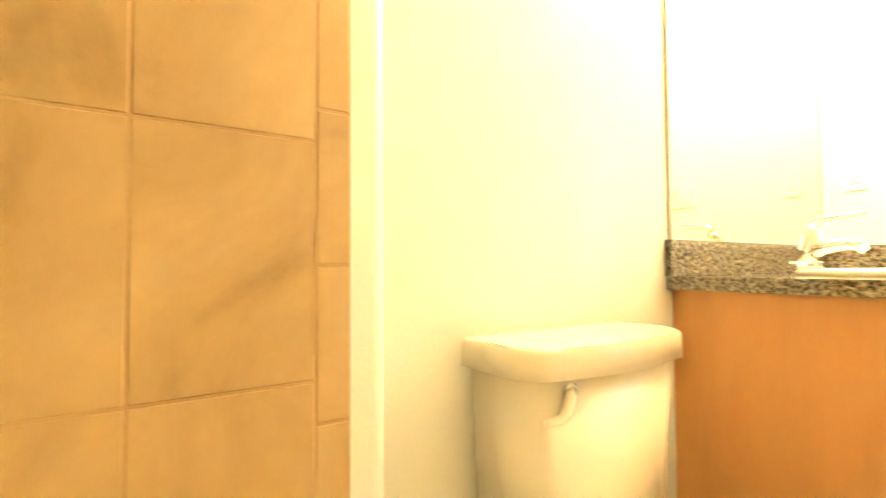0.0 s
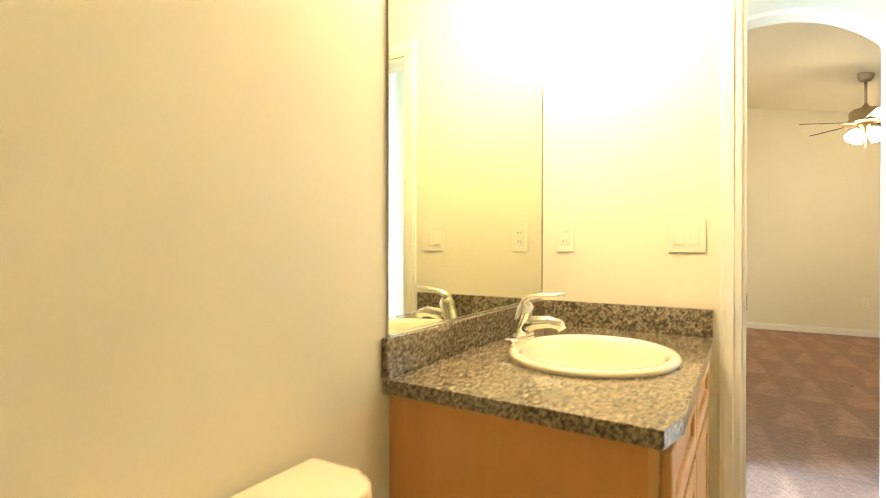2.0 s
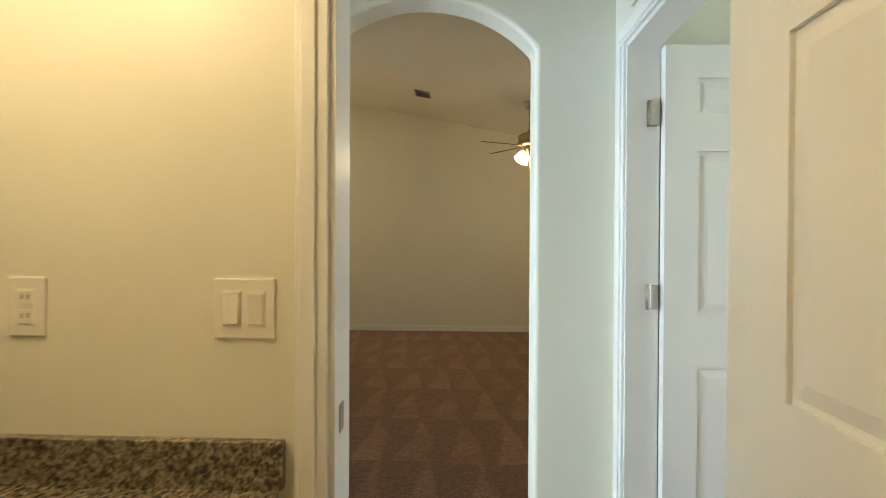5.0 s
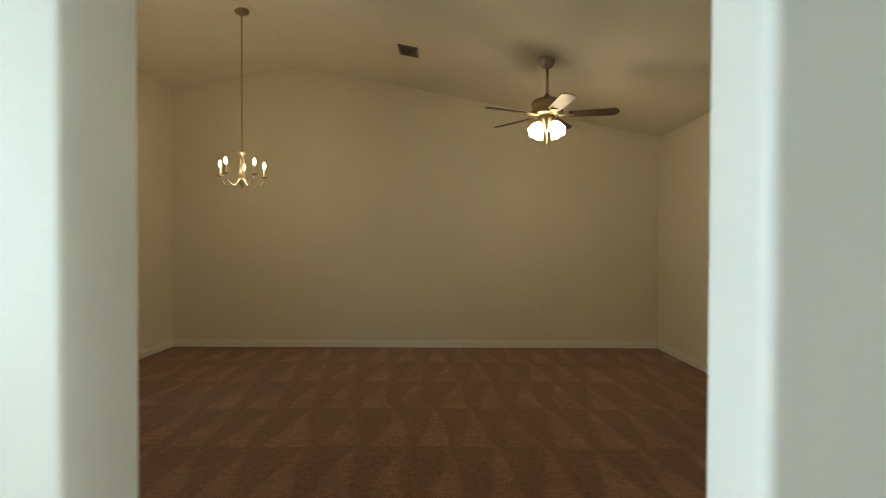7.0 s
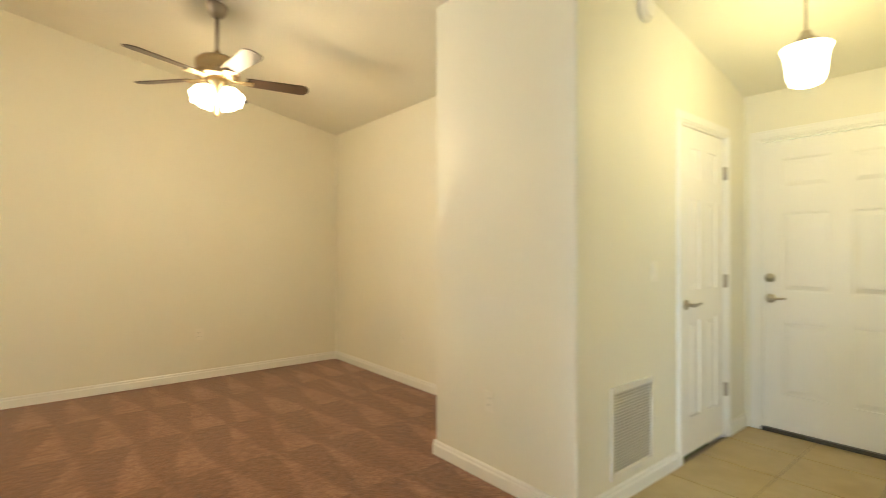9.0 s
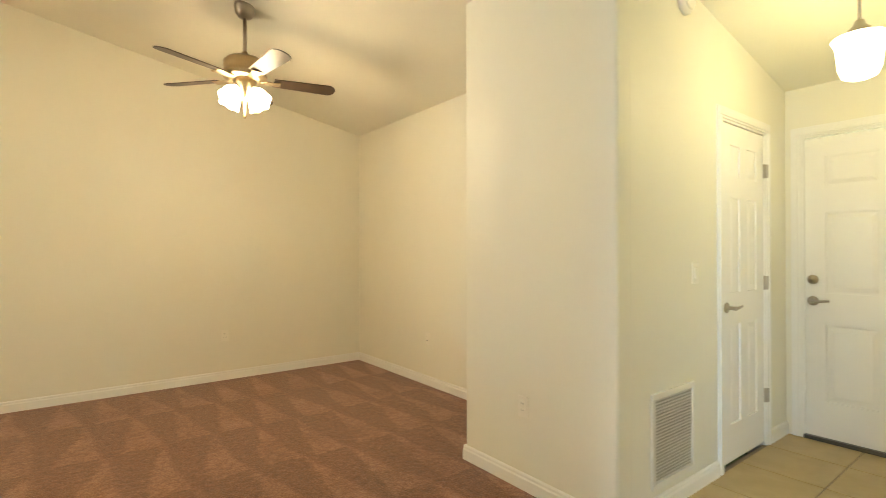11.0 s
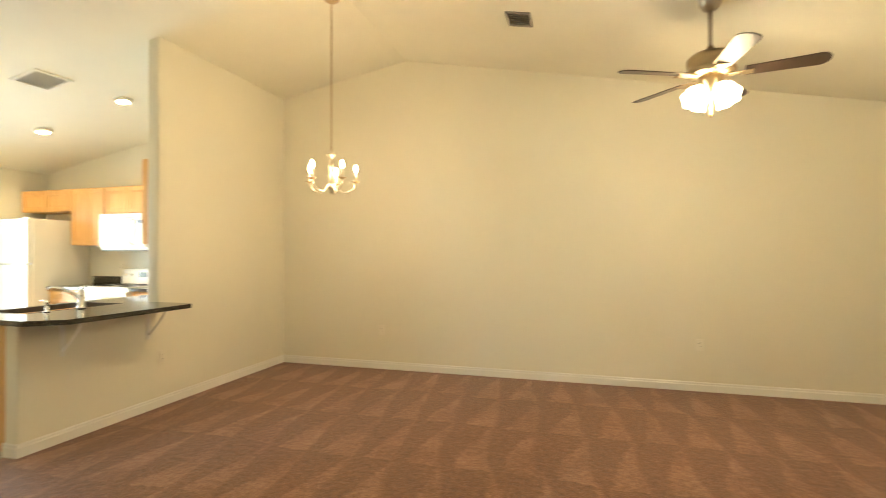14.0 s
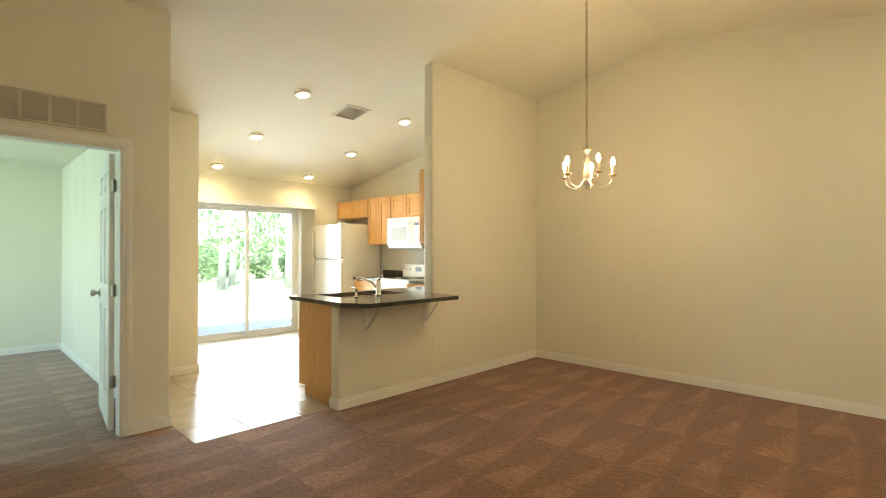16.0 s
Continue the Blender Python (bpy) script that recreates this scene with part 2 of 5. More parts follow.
def carpet(name):
    """Cut-pile carpet with the fans that a vacuum cleaner leaves."""
    m = bpy.data.materials.new(name)
    m.use_nodes = True
    t = m.node_tree
    b = t.nodes["Principled BSDF"]
    b.inputs["Roughness"].default_value = 0.95
    b.inputs["Sheen Weight"].default_value = 0.25
    pos = t.nodes.new("ShaderNodeTexCoord")
    wob, blot = t.nodes.new("ShaderNodeTexNoise"), t.nodes.new("ShaderNodeTexNoise")
    wob.inputs["Scale"].default_value, wob.inputs["Detail"].default_value = 0.9, 2
    blot.inputs["Scale"].default_value, blot.inputs["Detail"].default_value = 2.6, 5
    sep, wsep = t.nodes.new("ShaderNodeSeparateXYZ"), t.nodes.new("ShaderNodeSeparateColor")
    for n in (wob, blot):
        t.links.new(pos.outputs["Object"], n.inputs["Vector"])
    t.links.new(pos.outputs["Object"], sep.inputs[0])
    t.links.new(wob.outputs["Color"], wsep.inputs[0])
    clump = t.nodes.new("ShaderNodeTexNoise")
    clump.inputs["Scale"].default_value, clump.inputs["Detail"].default_value = 26, 6
    t.links.new(pos.outputs["Object"], clump.inputs["Vector"])
    # strokes 0.74 m long that end at the far wall, each 0.31 m wide with a pale wedge
    v = math_node(t, "ADD", sep.outputs[1], math_node(t, "MULTIPLY_ADD", wsep.outputs[0], 0.30, -0.15 - 5.29 + 7 * 0.74))
    v = math_node(t, "MULTIPLY", math_node(t, "MULTIPLY_ADD", clump.outputs["Fac"], 0.03, v), 1 / 0.74)
    row = math_node(t, "FLOOR", v)
    u = math_node(t, "MULTIPLY_ADD", wsep.outputs[1], 0.30, sep.outputs[0])
    u = math_node(t, "MULTIPLY_ADD", clump.outputs["Fac"], 0.02, u)
    u = math_node(t, "MULTIPLY_ADD", u, 1 / 0.31, math_node(t, "MULTIPLY", row, 0.37))
    tri = math_node(t, "MULTIPLY", math_node(t, "ABSOLUTE", math_node(t, "SUBTRACT", math_node(t, "FRACT", u), 0.5)), 2.0)
    edge = math_node(t, "SUBTRACT", math_node(t, "MULTIPLY_ADD", math_node(t, "FRACT", v), -0.74, 0.76), tri)
    fan = math_node(t, "MULTIPLY_ADD", edge, 4.5, 0.5)
    t.nodes[-1].use_clamp = True
    strength = math_node(t, "MULTIPLY_ADD", blot.outputs["Fac"], 2.0, -0.35)
    t.nodes[-1].use_clamp = True
    pile = t.nodes.new("ShaderNodeTexNoise")
    pile.inputs["Scale"].default_value, pile.inputs["Detail"].default_value = 95, 4
    t.links.new(pos.outputs["Object"], pile.inputs["Vector"])
    f = math_node(t, "MULTIPLY_ADD", math_node(t, "MULTIPLY", fan, strength), 0.165, math_node(t, "MULTIPLY", pile.outputs["Fac"], 0.62))
    f = math_node(t, "MULTIPLY_ADD", clump.outputs["Fac"], 0.40, f)
    f = math_node(t, "MULTIPLY_ADD", blot.outputs["Fac"], 0.10, f)
    r = ramp(t, f, [(0.40, (0.105, 0.045, 0.024)), (0.62, (0.228, 0.104, 0.058)), (0.90, (0.45, 0.25, 0.158))])
    t.links.new(r.outputs[0], b.inputs["Base Color"])
    bp = t.nodes.new("ShaderNodeBump")
    bp.inputs["Strength"].default_value, bp.inputs["Distance"].default_value = 0.6, 0.006
    t.links.new(math_node(t, "ADD", pile.outputs["Fac"], clump.outputs["Fac"]), bp.inputs["Height"])
    t.links.new(bp.outputs[0], b.inputs["Normal"])
    return m


CARPET = carpet("brown_carpet")
GLASS = bpy.data.materials.new("window_glass")
GLASS.use_nodes = True
gt = GLASS.node_tree
gb = gt.nodes["Principled BSDF"]
gb.inputs["Roughness"].default_value, gb.inputs["Transmission Weight"].default_value, gb.inputs["IOR"].default_value = 0.0, 1.0, 1.01


# ---- shape helpers ----
def box(bm, x0, x1, y0, y1, z0, z1, bevel=0.0, seg=2):
    r = bmesh.ops.create_cube(bm, size=1.0, matrix=Matrix.Translation(((x0 + x1) / 2, (y0 + y1) / 2, (z0 + z1) / 2)) @ Matrix.Diagonal((abs(x1 - x0), abs(y1 - y0), abs(z1 - z0), 1)))
    if bevel:
        es = list({e for v in r["verts"] for e in v.link_edges})
        bmesh.ops.bevel(bm, geom=es, offset=bevel, segments=seg, affect="EDGES", profile=0.5, clamp_overlap=True)
    return bm


def lathe(bm, profile, at=(0, 0, 0), steps=24, squash=(1, 1), caps=True):
    """Turns (radius, height) pairs about the z axis."""
    rings = []
    for r, z in profile:
        rings.append([bm.verts.new((at[0] + max(r, 1e-4) * squash[0] * math.cos(a), at[1] + max(r, 1e-4) * squash[1] * math.sin(a), at[2] + z)) for a in (2 * math.pi * i / steps for i in range(steps))])
    for a, b in zip(rings, rings[1:]):
        for i in range(steps):
            f = bm.faces.new((a[i], a[(i + 1) % steps], b[(i + 1) % steps], b[i]))
            f.smooth = True
    for ring, flip in ((rings[0], True), (rings[-1], False)) if caps else ():
        bm.faces.new(ring[::-1] if flip else ring)
    return bm


def tube(bm, pts, r, steps=10):
    """A round bar along points; r is one radius or one for each point."""
    pts = [Vector(p) for p in pts]
    rs = r if isinstance(r, (list, tuple)) else [r] * len(pts)
    rings = []
    for i, p in enumerate(pts):
        d = (pts[min(i + 1, len(pts) - 1)] - pts[max(i - 1, 0)]).normalized()
        s = d.orthogonal().normalized() if i == 0 else (s - d * s.dot(d)).normalized()
        q = d.cross(s)
        rings.append([bm.verts.new(p + rs[i] * (s * math.cos(a) + q * math.sin(a))) for a in (2 * math.pi * k / steps for k in range(steps))])
    for a, b in zip(rings, rings[1:]):
        for k in range(steps):
            f = bm.faces.new((a[k], a[(k + 1) % steps], b[(k + 1) % steps], b[k]))
            f.smooth = True
    bm.faces.new(rings[0][::-1])
    bm.faces.new(rings[-1])
    return bm


def prism(bm, pts, axis, c0, c1, bevel=0.0):
    """A flat outline pushed from c0 to c1 along an axis; outline in the two other axes, in order."""
    def at(p, c):
        return {"x": (c, p[0], p[1]), "y": (p[0], c, p[1]), "z": (p[0], p[1], c)}[axis]
    lo, hi = [bm.verts.new(at(p, c0)) for p in pts], [bm.verts.new(at(p, c1)) for p in pts]
    fs = [bm.faces.new(lo), bm.faces.new(hi[::-1])]
    for i in range(len(pts)):
        j = (i + 1) % len(pts)
        fs.append(bm.faces.new((lo[j], lo[i], hi[i], hi[j])))
    bmesh.ops.recalc_face_normals(bm, faces=fs)
    if bevel:
        es = [e for e in {e for f in fs for e in f.edges} if e.calc_face_angle(0) > 0.5]
        bmesh.ops.bevel(bm, geom=es, offset=bevel, segments=5, affect="EDGES", profile=0.5, clamp_overlap=True)
    return bm


def link(name, bm, mat):
    me = bpy.data.meshes.new(name)
    bm.normal_update()
    bm.to_mesh(me)
    bm.free()
    me.materials.append(mat)
    return new(name, me)


def part(name, bm, mat, parent, label=""):
    ob = link(name, bm, mat)
    ob.parent = parent
    if label:
        ob["label"] = label
    return ob


def thing(name, label, category, m=None, group=""):
    ob = new(name)
    ob.empty_display_size = 0.1
    if m is not None:
        ob.matrix_world = m
    return tagged(ob, label, category, group)


def B():
    return bmesh.new()


def structure(name, bm, mat, label, category):
    return tagged(link(name, bm, mat), label, category, kind="structure")


# ---- the shell ----
XN, YN = -3.35, 5.29
RX, RZ, KE, KW = -1.75, 3.50, 0.193, 0.184


def top(x):
    return RZ - KE * (x - RX) if x > RX else RZ + KW * (x - RX)


UP = 0.06
wl = "cream painted plasterboard wall"


def wall(name, bm, label=wl):
    return structure(name, bm, PAINT, label, "wall")


wall("wall_north", prism(B(), [(-7.6, -0.1), (2.95, -0.1), (2.95, top(2.95) + UP), (RX, RZ + UP), (-7.6, top(-7.6) + UP)], "y", YN, YN + 0.14))
wall("wall_east", box(B(), 2.72, 2.84, 2.36, YN + 0.02, -0.1, top(2.72) + UP))
# closet block between living room and entry
wall("wall_closet_west", prism(B(), [(1.940, 1.375), (2.06, 1.375), (2.06, 2.42), (1.940, 2.42)], "z", -0.1, top(1.94) + UP, 0.018))
wall("wall_closet_north", box(B(), 2.0, 2.80, 2.30, 2.417, -0.1, top(2.0) + UP))
wall("wall_closet_south", prism(B(), [(1.97, -0.1), (2.985, -0.1), (2.985, 2.045), (3.64, 2.045), (3.64, -0.1), (4.06, -0.1), (4.06, 2.7), (1.97, 2.9)], "y", 1.378, 1.49))
wall("wall_entry", prism(B(), [(0.0, -0.1), (0.36, -0.1), (0.36, 2.055), (1.285, 2.055), (1.285, -0.1), (2.4, -0.1), (2.4, 2.6), (0.0, 2.6)], "x", 4.0, 4.14))
wall("wall_closet_back", box(B(), 2.1, 4.1, 2.25, 2.30, -0.1, 2.6))


def arch_outline(x0, x1, spring, rise, left, right):
    w, c = (x1 - x0) / 2, (x0 + x1) / 2
    r = (w * w + rise * rise) / (2 * rise)
    half = math.asin(w / r)
    arc = [(c + r * math.sin(a), spring + rise - r + r * math.cos(a)) for a in (half * (i / 12 - 1) for i in range(25))]
    return [(left, -0.1), (x0, -0.1), *arc, (x1, -0.1), (right, -0.1), (right, top(right) + UP), (RX, RZ + UP), (left, top(left) + UP)]


wall("wall_arch", prism(B(), arch_outline(-0.438, 0.455, 2.085, 0.205, -4.05, 4.12), "y", -0.15, 0.0, 0.02), "white painted wall with a rounded arch opening")
# vestibule
wall("wall_vestibule_east", prism(B(), [(-0.1, -0.1), (-0.1, 2.5), (-1.11, 2.5), (-1.11, -0.1), (-1.02, -0.1), (-1.02, 2.045), (-0.27, 2.045), (-0.27, -0.1)], "x", 0.765, 0.88))
wall("wall_vestibule_west", prism(B(), [(-0.1, -0.1), (-0.1, 2.5), (-1.11, 2.5), (-1.11, -0.1), (-0.95, -0.1), (-0.95, 2.045), (-0.23, 2.045), (-0.23, -0.1)], "x", -0.935, -0.82))
structure("ceiling_vestibule", box(B(), -1.1, 0.95, -1.12, -0.05, 2.44, 2.5), CEIL, "white textured ceiling", "ceiling")
# unseen small room west of the vestibule, added round the passage fill lamp
wall("wall_laundry_south", box(B(), -3.05, -0.85, -2.45, -2.35, -0.1, 2.5))
wall("wall_laundry_north", box(B(), -3.05, -0.9, -0.12, -0.02, -0.1, 2.5))
structure("ceiling_laundry", box(B(), -3.05, -0.9, -2.4, -0.05, 2.44, 2.5), CEIL, "white ceiling", "ceiling")
structure("floor_laundry", box(B(), -3.05, -1.1, -2.4, -0.02, -0.12, 0.0), CARPET, "brown cut-pile carpet", "carpet")
# bathroom
wall("wall_bath_north", prism(B(), [(-0.9, -0.1), (-0.085, -0.1), (-0.085, 2.05), (0.73, 2.05), (0.73, -0.1), (1.1, -0.1), (1.1, 2.5), (-0.9, 2.5)], "y", -1.165, -1.05))
wall("wall_bath_west", prism(B(), [(-0.905, -1.1), (-0.905, -3.00), (-0.76, -3.00), (-0.76, -1.1)], "z", -0.1, 2.5))
wall("wall_bath_east", box(B(), 1.0, 1.1, -4.1, -1.12, -0.1, 2.5))
wall("wall_bath_south", box(B(), -1.7, 1.1, -4.2, -4.08, -0.1, 2.5))
structure("ceiling_bath", box(B(), -1.7, 1.1, -4.2, -1.12, 2.44, 2.5), CEIL, "white bathroom ceiling", "ceiling")
wall("wall_shower_end", prism(B(), [(-0.90, -4.09), (-0.706, -4.09), (-0.706, -2.945), (-0.90, -2.945)], "z", -0.1, 2.5, 0.022))
# bedroom with the transom grille
wall("wall_bedroom", prism(B(), [(-0.06, -0.1), (0.175, -0.1), (0.175, 2.05), (0.995, 2.05), (0.995, -0.1), (1.303, -0.1), (1.303, 3.2), (-0.06, 3.2)], "x", -4.06, -3.944, 0.012))
wall("wall_bedroom_north", box(B(), -8.9, -4.03, 1.19, 1.300, -0.1, 3.2))
wall("wall_bedroom_west", box(B(), -8.9, -8.2, -2.9, 1.25, -0.1, 2.6))
wall("wall_bedroom_south", prism(B(), [(-8.9, -0.1), (-3.0, -0.1), (-3.0, 2.6), (-8.9, 2.6), (-8.9, 0.7), (-7.45, 0.7), (-7.45, 2.1), (-5.75, 2.1), (-5.75, 0.7), (-8.9, 0.69)], "y", -2.9, -2.78))
wall("wall_bedroom_east", box(B(), -3.1, -3.0, -2.85, 0.05, -0.1, 2.6))
structure("ceiling_bedroom", box(B(), -8.9, -4.0, -2.9, 1.25, 2.44, 2.5), CEIL, "white bedroom ceiling", "ceiling")
# room east of the vestibule
wall("wall_study_north", box(B(), 0.85, 3.9, -0.20, -0.02, -0.1, 2.5))
wall("wall_study_south", box(B(), 0.9, 3.9, -3.0, -2.9, -0.1, 2.5))
wall("wall_study_east", prism(B(), [(-3.0, -0.1), (0.0, -0.1), (0.0, 2.5), (-3.0, 2.5), (-3.0, 0.7), (-1.7, 0.7), (-1.7, 2.1), (-0.2, 2.1), (-0.2, 0.7), (-3.0, 0.69)], "x", 3.8, 3.9))
structure("ceiling_study", box(B(), 0.9, 3.9, -3.0, 0.0, 2.44, 2.5), CEIL, "white ceiling", "ceiling")
# kitchen
wall("wall_pantry_east", prism(B(), [(-5.66, 1.25), (-5.54, 1.25), (-5.54, 2.044), (-5.66, 2.044)], "z", -0.1, 3.0, 0.012))
wall("wall_pantry_north", box(B(), -7.5, -5.6, 1.93, 2.042, -0.1, 3.0))
wall("wall_slider", prism(B(), [(1.9, -0.1), (2.54, -0.1), (2.54, 2.04), (4.20, 2.04), (4.20, -0.1), (5.35, -0.1), (5.35, 2.6), (1.9, 2.6)], "x", -7.46, -7.32))
wall("wall_dining", prism(B(), [(-3.47, 3.475), (XN, 3.475), (XN, YN + 0.02), (-3.47, YN + 0.02)], "z", -0.1, 3.35, 0.018))
wall("wall_bar", prism(B(), [(-3.47, 2.40), (XN, 2.40), (XN, 3.50), (-3.468, 3.50)], "z", -0.1, 0.872, 0.012), "cream half wall under the breakfast bar")
structure("ceiling", prism(B(), [(-7.6, top(-7.6)), (RX, RZ), (4.2, top(4.2)), (4.2, top(4.2) + 0.1), (RX, RZ + 0.1), (-7.6, top(-7.6) + 0.1)], "y", -0.08, 5.45), CEIL, "vaulted off-white textured ceiling", "ceiling")
# floors
structure("floor_living", prism(B(), [(-3.44, 0.0), (-3.44, 5.4), (2.9, 5.4), (2.9, 1.4), (1.955, 1.4), (1.955, 0.0)], "z", -0.12, 0.0), CARPET, "reddish-brown cut-pile carpet with vacuum tracks", "carpet")
structure("floor_hall", prism(B(), [(-4.0, 0.0), (-3.44, 0.0), (-3.44, 1.306), (-4.0, 1.306)], "z", -0.12, -0.0005), CARPET, "reddish-brown cut-pile carpet", "carpet")
structure("floor_bedroom", box(B(), -8.9, -4.0, -2.9, 1.25, -0.12, 0.0), CARPET, "brown cut-pile bedroom carpet", "carpet")
structure("floor_vestibule", box(B(), -1.1, 3.9, -1.108, 0.0, -0.12, 0.0), CARPET, "brown cut-pile carpet", "carpet")
structure("floor_study", box(B(), 0.95, 3.9, -3.0, -1.108, -0.12, 0.0), CARPET, "brown cut-pile carpet", "carpet")
bath_floor = structure("floor_bath", box(B(), -1.7, 1.1, -4.2, -1.108, -0.12, -0.004), KGROUT, "beige tiled bathroom floor", "floor")
kitchen_floor = structure("floor_kitchen", box(B(), -7.5, -3.44, 1.306, 5.35, -0.12, -0.004), KGROUT, "cream ceramic tile kitchen floor", "floor")
entry_floor = structure("floor_entry", box(B(), 1.955, 4.1, 0.0, 1.40, -0.12, -0.004), KGROUT, "yellow-lit ceramic tile entry floor", "floor")
structure("ground", box(B(), -1200, 1200, -1200, 1200, -0.5, -0.13), GRASS, "green lawn", "ground")
structure("patio", box(B(), -10.2, -7.47, 0.5, 6.5, -0.13, -0.05), PATIO, "pale concrete patio slab", "patio")
# unseen roof, added to block sun and sky; its edge sets the patio shadow
roof = structure("roof", prism(B(), [(-7.9, 2.74), (RX, 3.75), (4.3, 2.6), (4.3, 2.7), (RX, 3.9), (-7.9, 2.84)], "y", -4.3, 5.6), CEIL, "unseen house roof that keeps sun and sky off the rooms", "roof")


def baseboard(x0, y0, x1, y1, side):
    """Two-step skirting from one floor point to another; side: +1 puts it to the left of the way."""
    a, b = Vector((x0, y0)), Vector((x1, y1))
    L = (b - a).length
    m = Matrix.Translation((x0, y0, 0)) @ Matrix.Rotation(math.atan2(y1 - y0, x1 - x0), 4, "Z")
    bm = prism(B(), [(0, 0.0), (side * 0.014, 0.0), (side * 0.014, 0.060), (side * 0.009, 0.068), (side * 0.009, 0.080), (side * 0.004, 0.088), (0, 0.088)], "x", 0, L)
    bm.transform(m)
    structure("baseboard", bm, TRIM, "white moulded skirting board", "baseboard")


for r in ((XN, YN, 2.72, YN, -1), (2.72, YN, 2.72, 2.42, -1), (1.94, 2.43, 1.94, 1.365, -1), (2.72, 2.419, 1.93, 2.419, -1), (1.93, 1.376, 2.925, 1.376, -1), (3.70, 1.376, 4.0, 1.376, -1), (XN, 2.39, XN, YN, -1), (-3.47, 2.398, -3.34, 2.398, -1),
          (-3.942, 1.055, -3.942, 1.31, -1), (-5.538, 1.3, -5.538, 2.05, -1), (-4.07, 1.188, -8.19, 1.188, 1), (-8.198, 1.19, -8.198, -2.7, 1), (-4.0, 1.302, -5.54, 1.302, -1),
          (-7.318, 4.25, -7.318, 4.5, -1), (0.47, 0.001, 4.0, 0.001, 1), (-3.94, 0.001, -0.435, 0.001, 1), (-0.82, -0.151, -0.435, -0.151, -1), (0.47, -0.151, 0.765, -0.151, -1), (-0.758, -2.16, -0.758, -2.945, 1)):
    baseboard(*r)


# ---- doors ----
def hinge(name, parent, x, y, z, turn=0):
    bm = box(B(), -0.002, 0.030, -0.018, 0.018, -0.044, 0.044, 0.001)
    tube(bm, [(0.0, 0.0, -0.046), (0.0, 0.0, 0.046)], 0.006)
    bm.transform(Matrix.Translation((x, y, z)) @ Matrix.Rotation(turn, 4, "Z"))
    return part(name, bm, NICKEL, parent, "brushed nickel hinge")


def lever(parent, x, z, side, out, lever_len=0.10):
    bm = B()
    lathe(bm, [(0.032, 0), (0.032, 0.006), (0.022, 0.010), (0.011, 0.014), (0.011, 0.045), (0.014, 0.05), (0.012, 0.055)], steps=18)
    tube(bm, [(0, 0, 0.047), (0.04 * side, 0, 0.05), (lever_len * side, -0.006, 0.048)], [0.010, 0.009, 0.007])
    bm.transform(Matrix.Translation((x, out * 0.0175, z)) @ Matrix.Rotation(-out * math.pi / 2, 4, "X"))
    part("door_handle", bm, NICKEL, parent, "brushed nickel lever handle")


def knob(parent, x, z, out, name="door_handle", round_knob=True):
    bm = lathe(B(), [(0.033, 0), (0.033, 0.006), (0.013, 0.010), (0.013, 0.028), (0.024, 0.036), (0.029, 0.048), (0.026, 0.060), (0.012, 0.066)] if round_knob else [(0.031, 0), (0.031, 0.012), (0.026, 0.017), (0.008, 0.019), (0.008, 0.030), (0.0, 0.031)], steps=20)
    bm.transform(Matrix.Translation((x, out * 0.0175, z)) @ Matrix.Rotation(-out * math.pi / 2, 4, "X"))
    part(name, bm, NICKEL, parent, "round brushed nickel knob" if round_knob else "nickel deadbolt")


def panel_door(label, w, h, m, rails=(0.24, 0.88, 1.065, 1.645, 1.77, 1.905)):
    """Six-panel leaf; hinge edge on the z axis, width along x, 35 mm thick."""
    d = thing("door", label, "door", m)
    st, mid, T = 0.115, 0.105, 0.0175
    cols = [(st, (w - mid) / 2), ((w + mid) / 2, w - st)]
    rows = list(zip(rails[::2], rails[1::2]))
    bm = B()
    xs = [0, cols[0][0], cols[0][1], cols[1][0], cols[1][1], w]
    for i in (0, 2, 4):
        box(bm, xs[i], xs[i + 1], -T, T, 0.022, h)
    zs = [0.022, rows[0][0], rows[0][1], rows[1][0], rows[1][1], rows[2][0], rows[2][1], h]
    for c in cols:
        for i in (0, 2, 4, 6):
            box(bm, c[0], c[1], -T, T, zs[i], zs[i + 1])
    part("leaf", bm, DOORW, d)
    for c in cols:
        for r in rows:
            pb = box(B(), c[0] - 0.002, c[1] + 0.002, -0.008, 0.008, r[0] - 0.002, r[1] + 0.002)
            for sgn in (-1, 1):
                a, b2 = 0.012, 0.040
                lo = [(c[0] + a, r[0] + a), (c[1] - a, r[0] + a), (c[1] - a, r[1] - a), (c[0] + a, r[1] - a)]
                hi = [(c[0] + b2, r[0] + b2), (c[1] - b2, r[0] + b2), (c[1] - b2, r[1] - b2), (c[0] + b2, r[1] - b2)]
                vl = [pb.verts.new((x, sgn * 0.0081, z)) for x, z in lo]
                vh = [pb.verts.new((x, sgn * 0.0155, z)) for x, z in hi]
                fs = [pb.faces.new(vh)] + [pb.faces.new((vl[i], vl[(i + 1) % 4], vh[(i + 1) % 4], vh[i])) for i in range(4)]
                bmesh.ops.recalc_face_normals(pb, faces=fs)
                if (fs[0].normal.y > 0) != (sgn > 0):
                    bmesh.ops.reverse_faces(pb, faces=fs)
            part("panel", pb, DOORW, d)
    return d


